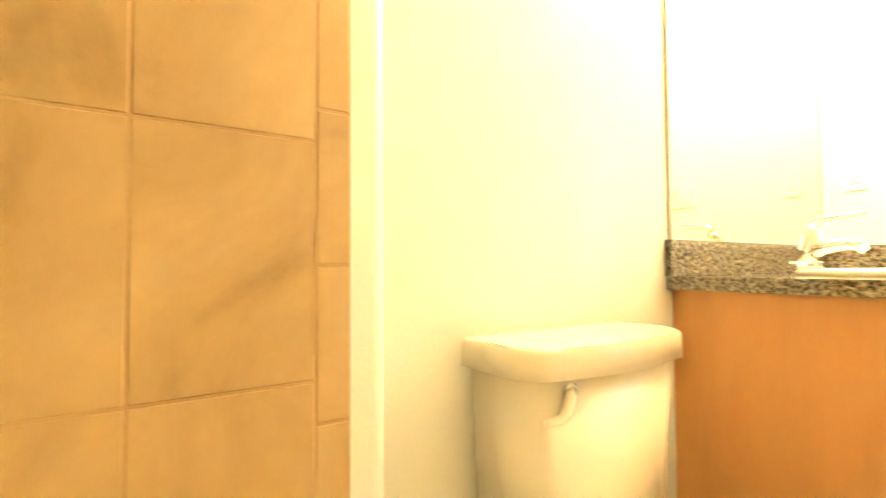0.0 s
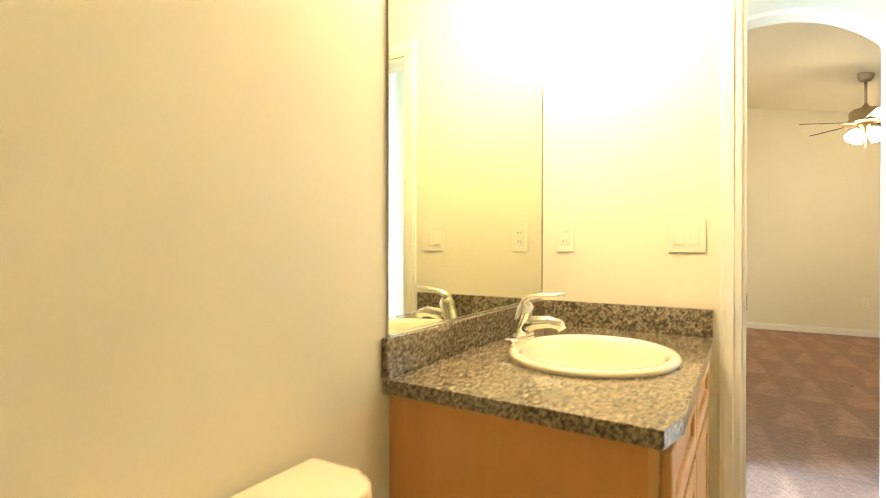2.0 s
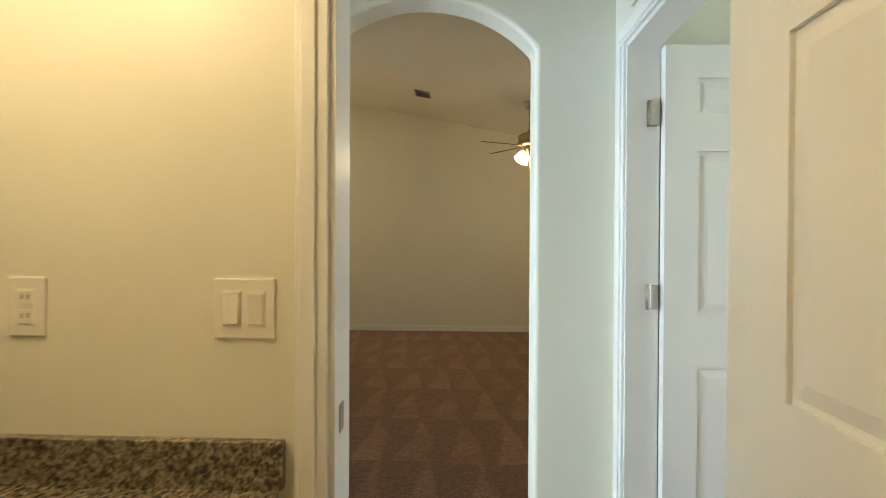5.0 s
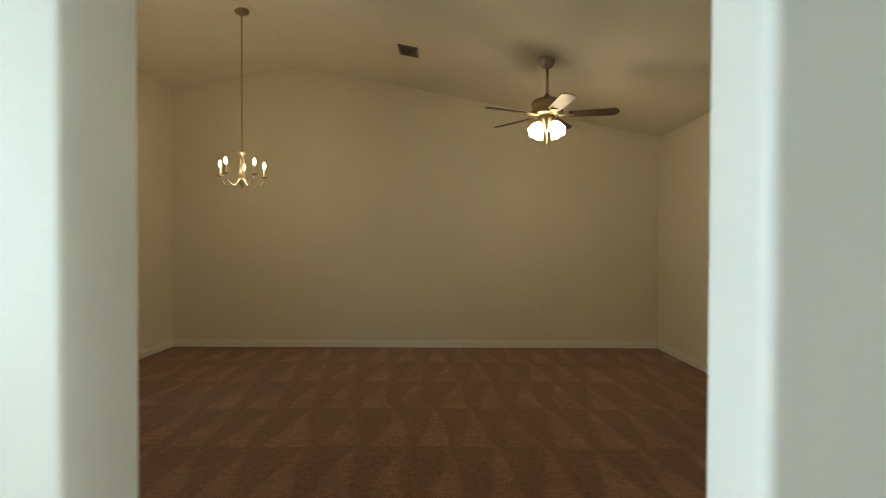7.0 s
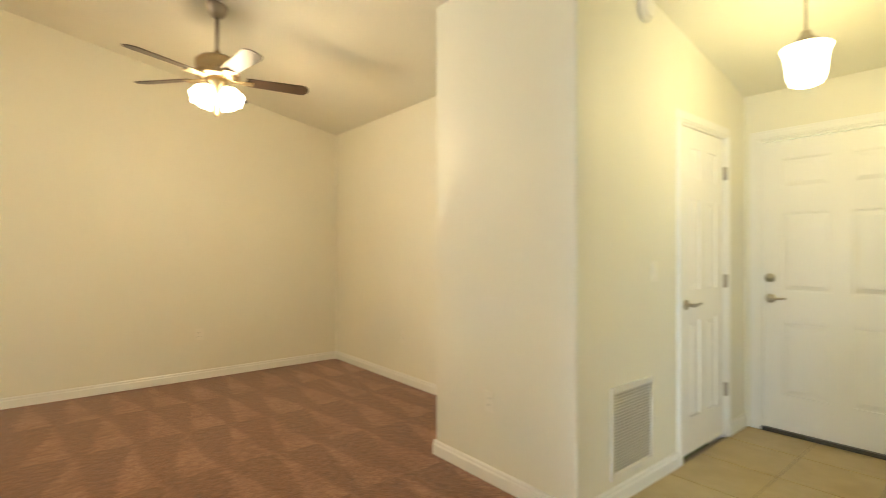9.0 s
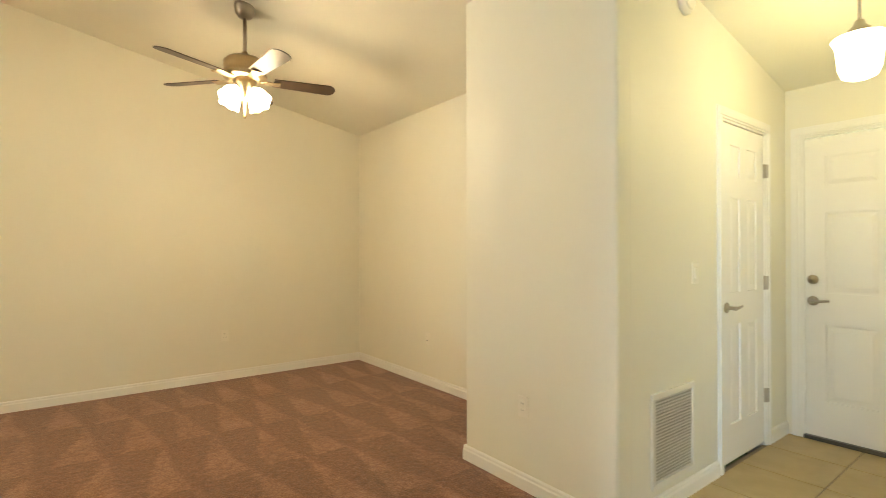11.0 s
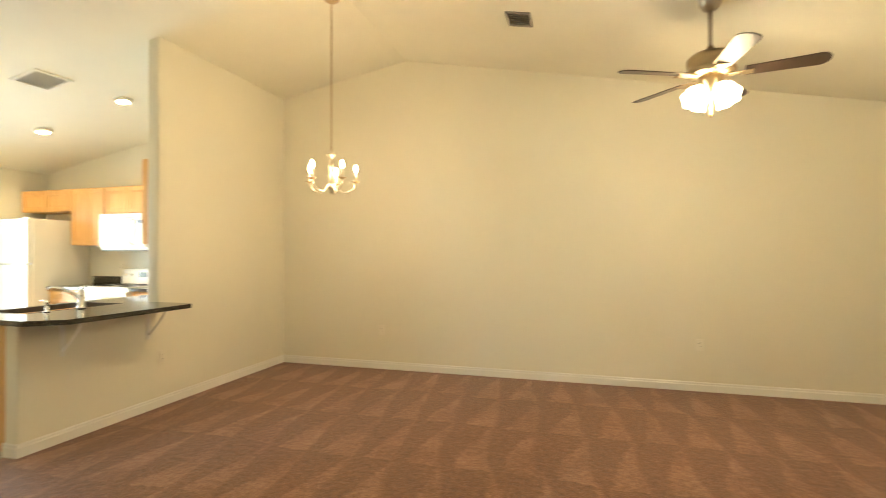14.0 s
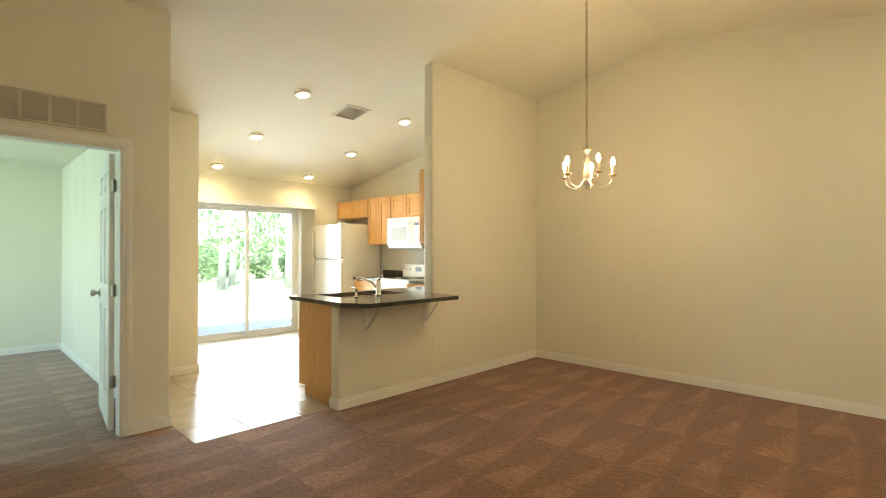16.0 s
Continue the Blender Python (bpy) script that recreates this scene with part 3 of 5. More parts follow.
def casing(axis, c, a0, a1, h, side, sill=0.0, wd=0.062, name="door_trim"):
    """Moulded trim round an opening a0..a1 up to h in the plane axis=c; side: the way it stands out."""
    for k, (lo, hi, z0, z1) in enumerate(((a0 - wd + 0.004, a0 + 0.004, sill, h - 0.003), (a1 - 0.004, a1 + wd - 0.004, sill, h - 0.003), (a0 - wd + 0.004, a1 + wd - 0.004, h - 0.004 + 0.001, h + wd))):
        bm = B()
        for lo2, hi2, z02, z12, t in ((lo, hi, z0, z1, 0.011), (lo + 0.012 if k != 1 else lo + 0.022, hi - 0.022 if k != 1 else hi - 0.012, z0 + (0.012 if k == 2 else 0), z1 - (0.02 if k == 2 else 0.0), 0.017)):
            y0, y1 = sorted((c, c + side * t))
            if axis == "y":
                box(bm, lo2, hi2, y0, y1, z02, z12, 0.002, 1)
            else:
                box(bm, y0, y1, lo2, hi2, z02, z12, 0.002, 1)
        structure(name, bm, TRIM, "white moulded door casing", "trim")


def jamb(axis, c0, c1, a0, a1, h):
    """Lining of a door opening."""
    for lo, hi, z0, z1 in ((a0 - 0.001, a0 + 0.016, 0, h), (a1 - 0.016, a1 + 0.001, 0, h), (a0 + 0.016, a1 - 0.016, h - 0.016, h + 0.001)):
        bm = box(B(), lo, hi, c0 - 0.001, c1 + 0.001, z0, z1) if axis == "y" else box(B(), c0 - 0.001, c1 + 0.001, lo, hi, z0, z1)
        structure("door_jamb", bm, TRIM, "white door lining", "trim")


# bathroom door, standing open against the room
casing("y", -1.165, -0.085, 0.73, 2.05, -1)
casing("y", -1.05, -0.085, 0.73, 2.05, 1)
jamb("y", -1.165, -1.05, -0.085, 0.73, 2.05)
bm = box(B(), -0.0695, -0.0665, -1.135, -1.105, 0.945, 1.0, 0.001)
structure("strike_plate", bm, NICKEL, "nickel strike plate on the door lining", "strike plate")
d = panel_door("white six-panel bathroom door standing open", 0.775, 2.025, pose(0.694, -1.178, 0, 0, 0, -92))
for z in (0.25, 1.02, 1.79):
    hinge("hinge", d, 0.0, 0.018, z, math.pi)
lever(d, 0.68, 0.95, -1, 1)
lever(d, 0.68, 0.95, -1, -1)
# vestibule doorway to the room in the east
casing("x", 0.765, -1.02, -0.27, 2.05, -1)
jamb("x", 0.765, 0.88, -1.02, -0.27, 2.045)
d = panel_door("white six-panel door standing open into a room", 0.72, 2.02, pose(0.885, -0.305, 0, 0, 0, 2))
for z in (0.27, 1.127, 1.785):
    hinge("hinge", d, -0.045, 0.012, z, 0.3)
lever(d, 0.63, 0.95, -1, -1)
# open doorway in the west of the vestibule, lets the fill lamp through
casing("x", -0.82, -0.95, -0.23, 2.045, 1)
jamb("x", -0.935, -0.82, -0.95, -0.23, 2.045)
# bedroom door
casing("x", -3.944, 0.175, 0.995, 2.05, 1)
jamb("x", -4.06, -3.944, 0.175, 0.995, 2.05)
d = panel_door("white six-panel bedroom door standing open", 0.78, 2.02, pose(-4.075, 0.955, 0, 0, 0, 174))
for z in (0.37, 1.03, 1.79):
    hinge("hinge", d, 0.012, -0.019, z, 2.2)
knob(d, 0.71, 0.97, 1)
knob(d, 0.71, 0.97, -1)
# closet door
casing("y", 1.378, 2.985, 3.64, 2.045, -1)
jamb("y", 1.378, 1.49, 2.985, 3.64, 2.045)
d = panel_door("white six-panel closet door, closed", 0.62, 2.02, pose(3.623, 1.402, 0.004, 0, 0, 180), (0.24, 0.83, 1.02, 1.585, 1.71, 1.90))
for z in (0.325, 1.06, 1.79):
    hinge("hinge", d, 0.0, 0.020, z, math.pi)
lever(d, 0.56, 0.935, -1, 1)
# entry door
casing("x", 4.0, 0.36, 1.285, 2.055, -1)
jamb("x", 4.0, 4.14, 0.36, 1.285, 2.055)
d = panel_door("white six-panel entry door, closed", 0.89, 2.03, pose(4.030, 0.378, 0.004, 0, 0, 90), (0.265, 0.775, 0.985, 1.525, 1.70, 1.90))
lever(d, 0.845, 0.93, -1, 1)
knob(d, 0.845, 1.075, 1, "deadbolt", False)
# threshold in a dark colour that stands for the shadowed gap below the door
structure("threshold", box(B(), 3.985, 4.14, 0.37, 1.275, -0.01, 0.025, 0.003), STEEL, "threshold under the entry door, coloured dark for the shaded gap", "threshold")


# ---- plates, grilles ----
def plate(name, label, category, m, gangs=1, rocker=True):
    """Wall plate, facing -y in its own frame."""
    w = 0.070 if gangs == 1 else 0.116
    t = thing(name, label, category, m, "wall plates")
    part("plate", box(B(), -w / 2, w / 2, -0.006, 0.0, -0.057, 0.057, 0.003), PLATE, t)
    for g in range(gangs):
        cx = 0 if gangs == 1 else (-0.023, 0.023)[g]
        part("bezel", box(B(), cx - 0.0175, cx + 0.0175, -0.008, -0.005, -0.034, 0.034, 0.001), PLATE, t)
        if rocker:
            bm = box(B(), cx - 0.015, cx + 0.015, -0.0115, -0.007, -0.030, 0.030, 0.002)
            bm.transform(Matrix.Rotation(0.06 * (1 if g else -1), 4, "X"))
            part("rocker", bm, PLATE, t)
        else:
            for z in (-0.018, 0.018):
                sock = part("socket", box(B(), cx - 0.014, cx + 0.014, -0.0095, -0.007, z - 0.013, z + 0.013, 0.002), PLATE, t)
                for sx in (-0.006, 0.006):
                    part("slot", box(B(), cx + sx - 0.001, cx + sx + 0.001, -0.0102, -0.0092, z - 0.003, z + 0.006), BLACKG, sock)
    return t


plate("light_switch", "ivory two-gang rocker switch on the bathroom wall", "switch", pose(-0.240, -1.165, 1.190), 2)
plate("wall_outlet", "ivory outlet beside the bathroom mirror", "outlet", pose(-0.660, -1.165, 1.190), 1, False)
for x in (-2.05, 1.23):
    plate("wall_outlet", "ivory wall outlet low on the painted wall", "outlet", pose(x, YN, 0.44), 1, False)
plate("wall_outlet", "ivory wall outlet low on the closet wall", "outlet", pose(1.94, 1.94, 0.44, 0, 0, -90), 1, False)
plate("wall_outlet", "ivory wall outlet under the breakfast bar", "outlet", pose(XN, 3.515, 0.426, 0, 0, 90), 1, False)
plate("wall_outlet", "ivory wall outlet low on the east wall", "outlet", pose(2.72, 3.9, 0.44, 0, 0, -90), 1, False)
plate("light_switch", "ivory rocker switch beside the closet door", "switch", pose(2.665, 1.378, 1.155), 1)
plate("wall_outlet", "ivory outlet on the kitchen splash wall", "outlet", pose(-5.35 - 0.55, YN, 1.15), 1, False)


def grille(name, label, m, w, h, mat, slats, cols=1, frame_w=0.025, depth=0.014, tilt=0.6):
    """Louvred air grille, facing -y in its own frame, centred."""
    g = thing(name, label, "air vent", m)
    # plain sheet whose colour stands for the shade behind the slats
    part("backing", box(B(), -w / 2 + 0.004, w / 2 - 0.004, -0.002, 0.0, -h / 2 + 0.004, h / 2 - 0.004), GREYG if mat is TGR else SLOTSHADE, g)
    bm = B()
    for x0, x1, z0, z1 in ((-w / 2, w / 2, h / 2 - frame_w, h / 2), (-w / 2, w / 2, -h / 2, -h / 2 + frame_w), (-w / 2, -w / 2 + frame_w, -h / 2 + frame_w, h / 2 - frame_w), (w / 2 - frame_w, w / 2, -h / 2 + frame_w, h / 2 - frame_w)):
        box(bm, x0, x1, -depth, 0.0, z0, z1, 0.002, 1)
    for c in range(1, cols):
        cx = -w / 2 + frame_w + c * (w - 2 * frame_w) / cols
        box(bm, cx - 0.009, cx + 0.009, -depth, 0.0, -h / 2 + frame_w, h / 2 - frame_w)
    part("frame", bm, mat, g)
    step = (h - 2 * frame_w) / slats
    sm = box(B(), -w / 2 + frame_w, w / 2 - frame_w, -0.0008, 0.0008, -step * 0.55, step * 0.55)
    sm.transform(Matrix.Rotation(tilt, 4, "X"))
    first = None
    for i in range(slats):
        z = -h / 2 + frame_w + (i + 0.5) * step
        if first is None:
            first = part("slat", sm, mat, g)
        o = first if i == 0 else first.copy()
        if i:
            scene.collection.objects.link(o)
        o.location = (0, -depth * 0.55, z)
    return g


# tone of the shade seen between louvres, put into the backing
SLOTSHADE = material("vent_shadow", (0.55, 0.52, 0.44), 0.9, vary=0.1, bump=0)
GRL = material("grille_paint", (0.78, 0.75, 0.66), 0.4, vary=0.03, bump=0)
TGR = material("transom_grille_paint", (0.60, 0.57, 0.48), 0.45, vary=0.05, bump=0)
grille("return_air_grille", "large white louvred return-air grille near the floor", pose(2.425, 1.378, 0.355), 0.42, 0.46, GRL, 26, 1, 0.028)
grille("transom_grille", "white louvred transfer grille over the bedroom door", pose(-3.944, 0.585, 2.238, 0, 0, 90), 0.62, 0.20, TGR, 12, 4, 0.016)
grille("transom_grille", "white louvred transfer grille over the doorway", pose(0.765, -0.66, 2.24, 0, 0, -90), 0.62, 0.20, GRL, 12, 4, 0.016)
ae, aw = math.degrees(math.atan(KE)), math.degrees(math.atan(KW))


def on_ceiling(x, y):
    """A frame whose -y looks down from the sloping ceiling."""
    return pose(x, y, top(x), 0, aw * -1 if x < RX else ae, 0) @ pose(0, 0, 0, 90)


VENTM = material("vent_grey_metal", (0.30, 0.28, 0.25), 0.5, vary=0.1, bump=0)
grille("ceiling_vent", "grey metal supply vent in the vaulted ceiling", on_ceiling(-0.317, 4.087), 0.20, 0.24, VENTM, 6, 1, 0.018)
grille("ceiling_vent", "square white supply vent in the kitchen ceiling", on_ceiling(-4.70, 3.453), 0.34, 0.34, GRL, 10, 1, 0.03)


# ---- lamps ----
def downlight(x, y):
    d = thing("recessed_downlight", "round white recessed ceiling downlight, lit", "ceiling light", pose(x, y, top(x), 0, -aw, 0), "kitchen downlights")
    part("trim_ring", lathe(B(), [(0.055, 0.0), (0.088, 0.0), (0.090, -0.012), (0.086, -0.026), (0.076, -0.032), (0.060, -0.028), (0.055, 0.0)][::-1], steps=28), FIXW, d)
    part("bulb", lathe(B(), [(0.0, -0.046), (0.03, -0.043), (0.054, -0.030), (0.057, -0.008)], steps=20), BULB, d, "lit frosted flood bulb")


for cx, cy in DOWNLIGHTS:
    downlight(cx, cy)


def chandelier(x, y, z):
    c = thing("chandelier", "five-arm pewter candle chandelier on a long chain, lit", "chandelier", pose(x, y, z))
    ceil = top(x) - z
    part("canopy", lathe(B(), [(0.012, ceil - 0.040), (0.03, ceil - 0.036), (0.062, ceil - 0.018), (0.068, ceil - 0.002), (0.068, ceil + 0.012)], steps=24), BRASS, c)
    part("column", lathe(B(), [(0.004, -0.03), (0.012, -0.02), (0.008, -0.005), (0.022, 0.01), (0.030, 0.03), (0.018, 0.05), (0.026, 0.07), (0.030, 0.10), (0.024, 0.13), (0.018, 0.16), (0.026, 0.20), (0.022, 0.24), (0.014, 0.27), (0.030, 0.29), (0.038, 0.305), (0.012, 0.31), (0.006, 0.335)], steps=20), PEW, c)
    # chain of oval links, every other turned
    n = int((ceil - 0.37) / 0.034)
    first = []
    for k in range(2):
        bm = tube(B(), [(0.008 * math.cos(a), 0, 0.022 * math.sin(a)) for a in (2 * math.pi * i / 12 for i in range(13))], 0.0024, 6)
        bm.transform(Matrix.Rotation(k * math.pi / 2, 4, "Z"))
        first.append(part("chain_link", bm, BRASS, c))
    for i in range(n + 1):
        o = first[i % 2] if i < 2 else first[i % 2].copy()
        if i >= 2:
            scene.collection.objects.link(o)
        o.location = (0, 0, 0.345 + i * 0.034)
    part("cord", tube(B(), [(0.004, 0, 0.33), (0.004, 0.002, ceil - 0.03)], 0.002, 6), BRASS, c)
    for i in range(5):
        a = 2 * math.pi * i / 5 + 0.62
        u = Vector((math.cos(a), math.sin(a), 0))
        pts = []
        for k in range(13):
            q = k / 12
            r = 0.016 + 0.19 * q
            h = -0.018 + (0.034 * (1 + math.cos(math.pi * q / 0.42)) if q < 0.42 else 0.09 * (1 - math.sqrt(max(0.0, 1 - ((q - 0.42) / 0.58) ** 2))))
            pts.append(u * r + Vector((0, 0, h)))
        arm = part("arm", tube(B(), pts, 0.0055, 8), PEW, c)
        e = pts[-1]
        part("drip_pan", lathe(B(), [(0.006, -0.006), (0.020, 0.0), (0.036, 0.010), (0.034, 0.012), (0.012, 0.006), (0.010, 0.012)], e, 18), BRASS, arm)
        part("candle_sleeve", lathe(B(), [(0.0105, 0.008), (0.0105, 0.085), (0.008, 0.088)], e, 14), CAND, arm)
        part("bulb", lathe(B(), [(0.006, 0.086), (0.013, 0.098), (0.0165, 0.115), (0.013, 0.135), (0.006, 0.150), (0.0, 0.158)], e, 14), BULB, arm, "lit flame-shaped bulb")


PEW = material("pewter", (0.55, 0.49, 0.38), 0.35, 0.9, vary=0.2, grain=90, bump=0.05)
chandelier(-1.866, 3.811, 1.855)


def ceiling_fan(x, y, z):
    """z is the end of the pull finial."""
    f = thing("ceiling_fan", "five-blade ceiling fan with dark blades and four lit glass shades", "ceiling fan", pose(x, y, z))
    ceil = top(x) - z
    part("canopy", lathe(B(), [(0.016, ceil - 0.085), (0.045, ceil - 0.075), (0.065, ceil - 0.045), (0.070, ceil - 0.01), (0.070, ceil + 0.02)], steps=28), NICKEL, f)
    part("downrod", lathe(B(), [(0.013, 0.40), (0.013, ceil - 0.07)], steps=14), NICKEL, f)
    part("motor_housing", lathe(B(), [(0.06, 0.265), (0.135, 0.275), (0.150, 0.295), (0.142, 0.315), (0.130, 0.325), (0.138, 0.345), (0.138, 0.385), (0.115, 0.410), (0.045, 0.425), (0.022, 0.455), (0.014, 0.47)], steps=36), BRASS, f, "antique brass motor housing")
    part("switch_housing", lathe(B(), [(0.02, 0.125), (0.045, 0.135), (0.055, 0.16), (0.050, 0.20), (0.070, 0.235), (0.075, 0.262), (0.05, 0.27)], steps=28), BRASS, f)
    part("finial", lathe(B(), [(0.0, 0.0), (0.008, 0.004), (0.011, 0.02), (0.006, 0.035), (0.007, 0.09), (0.010, 0.12), (0.018, 0.135)], steps=14), BRASS, f)
    for i in range(5):
        a = 2 * math.pi * i / 5 - 0.22
        m = Matrix.Rotation(a, 4, "Z")
        bm = B()
        prism(bm, [(0.10, -0.02), (0.17, -0.032), (0.235, -0.040), (0.235, 0.040), (0.17, 0.032), (0.10, 0.02)], "z", 0.262, 0.268, 0.002)
        bm.transform(m)
        iron = part("blade_iron", bm, BRASS, f)
        bm = B()
        out = [(0.19, -0.052)] + [(0.57 + 0.055 * math.cos(t), 0.066 * math.sin(t)) for t in (math.pi * (k / 8 - 0.5) for k in range(9))] + [(0.19, 0.052)]
        prism(bm, out, "z", -0.003, 0.003, 0.0015)
        bm.transform(m @ Matrix.Translation((0, 0, 0.275)) @ Matrix.Rotation(-0.21, 4, "X"))
        part("blade", bm, BLADE, f, "dark walnut fan blade")
    for i in range(4):
        a = math.pi / 2 * i + 0.55
        u = Vector((math.cos(a), math.sin(a), 0))
        arm = part("light_arm", tube(B(), [u * 0.03 + Vector((0, 0, 0.17)), u * 0.07 + Vector((0, 0, 0.185)), u * 0.085 + Vector((0, 0, 0.19))], 0.010, 10), BRASS, f)
        bm = lathe(B(), [(0.022, 0.0), (0.030, -0.012), (0.050, -0.035), (0.060, -0.065), (0.064, -0.095), (0.072, -0.112), (0.066, -0.110), (0.0, -0.085)], steps=24)
        for v in bm.verts:
            r = math.hypot(v.co.x, v.co.y)
            if r > 0.055:
                v.co.z += 0.005 * math.cos(6 * math.atan2(v.co.y, v.co.x))
        bm.transform(Matrix.Translation(u * 0.082 + Vector((0, 0, 0.195))) @ Matrix.Rotation(a, 4, "Z") @ Matrix.Rotation(-0.6, 4, "Y"))
        sh = part("shade", bm, SHADE, arm, "lit frosted tulip glass shade")
        sh.visible_shadow = False


ceiling_fan(0.972, 3.645, 2.195)


def pendant(x, y):
    p = thing("pendant_lamp", "lit alabaster glass bell pendant on a nickel stem", "pendant lamp", pose(x, y, 0))
    c = top(x)
    part("canopy", lathe(B(), [(0.01, c - 0.055), (0.05, c - 0.045), (0.065, c - 0.02), (0.065, c + 0.015)], steps=24), NICKEL, p)
    part("stem", lathe(B(), [(0.007, 2.34), (0.007, c - 0.04)], steps=10), NICKEL, p)
    part("collar", lathe(B(), [(0.030, 2.280), (0.050, 2.286), (0.046, 2.310), (0.025, 2.330), (0.018, 2.35), (0.007, 2.36)], steps=20), NICKEL, p)
    sh = part("shade", lathe(B(), [(0.0, 2.075), (0.04, 2.078), (0.066, 2.09), (0.080, 2.125), (0.086, 2.185), (0.092, 2.235), (0.108, 2.268), (0.100, 2.276), (0.045, 2.285)], steps=28), PENDG, p, "lit alabaster glass bell")
    sh.visible_shadow = False


pendant(2.95, 0.75)

# smoke detector on the closet wall
sd = thing("smoke_detector", "round white smoke detector high on the wall", "smoke detector", pose(2.55, 1.376, 2.57, 90))
part("body", lathe(B(), [(0.068, 0.0), (0.068, 0.016), (0.058, 0.032), (0.02, 0.036)], steps=28), FIXW, sd)
part("grille_ring", lathe(B(), [(0.050, 0.030), (0.052, 0.038), (0.038, 0.040)], steps=24), FIXW, sd)


# ---- bathroom ----
def tiles(parent, axis, c, a0, a1, b0, b1, sa, sb, joint, thick, mat, oa=0.0, ob=0.0, name="tile", stagger=0.0):
    """Loose tiles on a plane: axis=c, from a0..a1 by b0..b1; sizes sa by sb, grid starts at oa, ob."""
    shared = {}
    i0 = math.floor((a0 - oa) / sa)
    for i in range(i0, math.ceil((a1 - oa) / sa) + 1):
        off = ob + (stagger * sb if i % 2 else 0)
        for j in range(math.floor((b0 - off) / sb), math.ceil((b1 - off) / sb) + 1):
            lo, hi = max(a0, oa + i * sa) + joint / 2, min(a1, oa + (i + 1) * sa) - joint / 2
            l2, h2 = max(b0, off + j * sb) + joint / 2, min(b1, off + (j + 1) * sb) - joint / 2
            if hi - lo < 0.02 or h2 - l2 < 0.02:
                continue
            key = (round(hi - lo, 3), round(h2 - l2, 3))
            if key not in shared:
                w, h = (hi - lo) / 2, (h2 - l2) / 2
                bm = box(B(), -w, w, -h, h, 0, thick, min(0.0022, thick * 0.4), 1)
                if axis == "x":
                    bm.transform(Matrix(((0, 0, 1, 0), (1, 0, 0, 0), (0, 1, 0, 0), (0, 0, 0, 1))))
                ob1 = part(name, bm, mat, parent)
                shared[key] = ob1.data
            else:
                ob1 = new(name, shared[key])
                ob1.parent = parent
            m2 = ((lo + hi) / 2, (l2 + h2) / 2)
            ob1.location = (c, m2[0], m2[1]) if axis == "x" else (m2[0], m2[1], c)


sw = structure("wall_shower_front", box(B(), -0.75, -0.7016, -4.08, -3.006, -0.1, 2.44), GROUT, "tan travertine tiled shower wall", "wall")


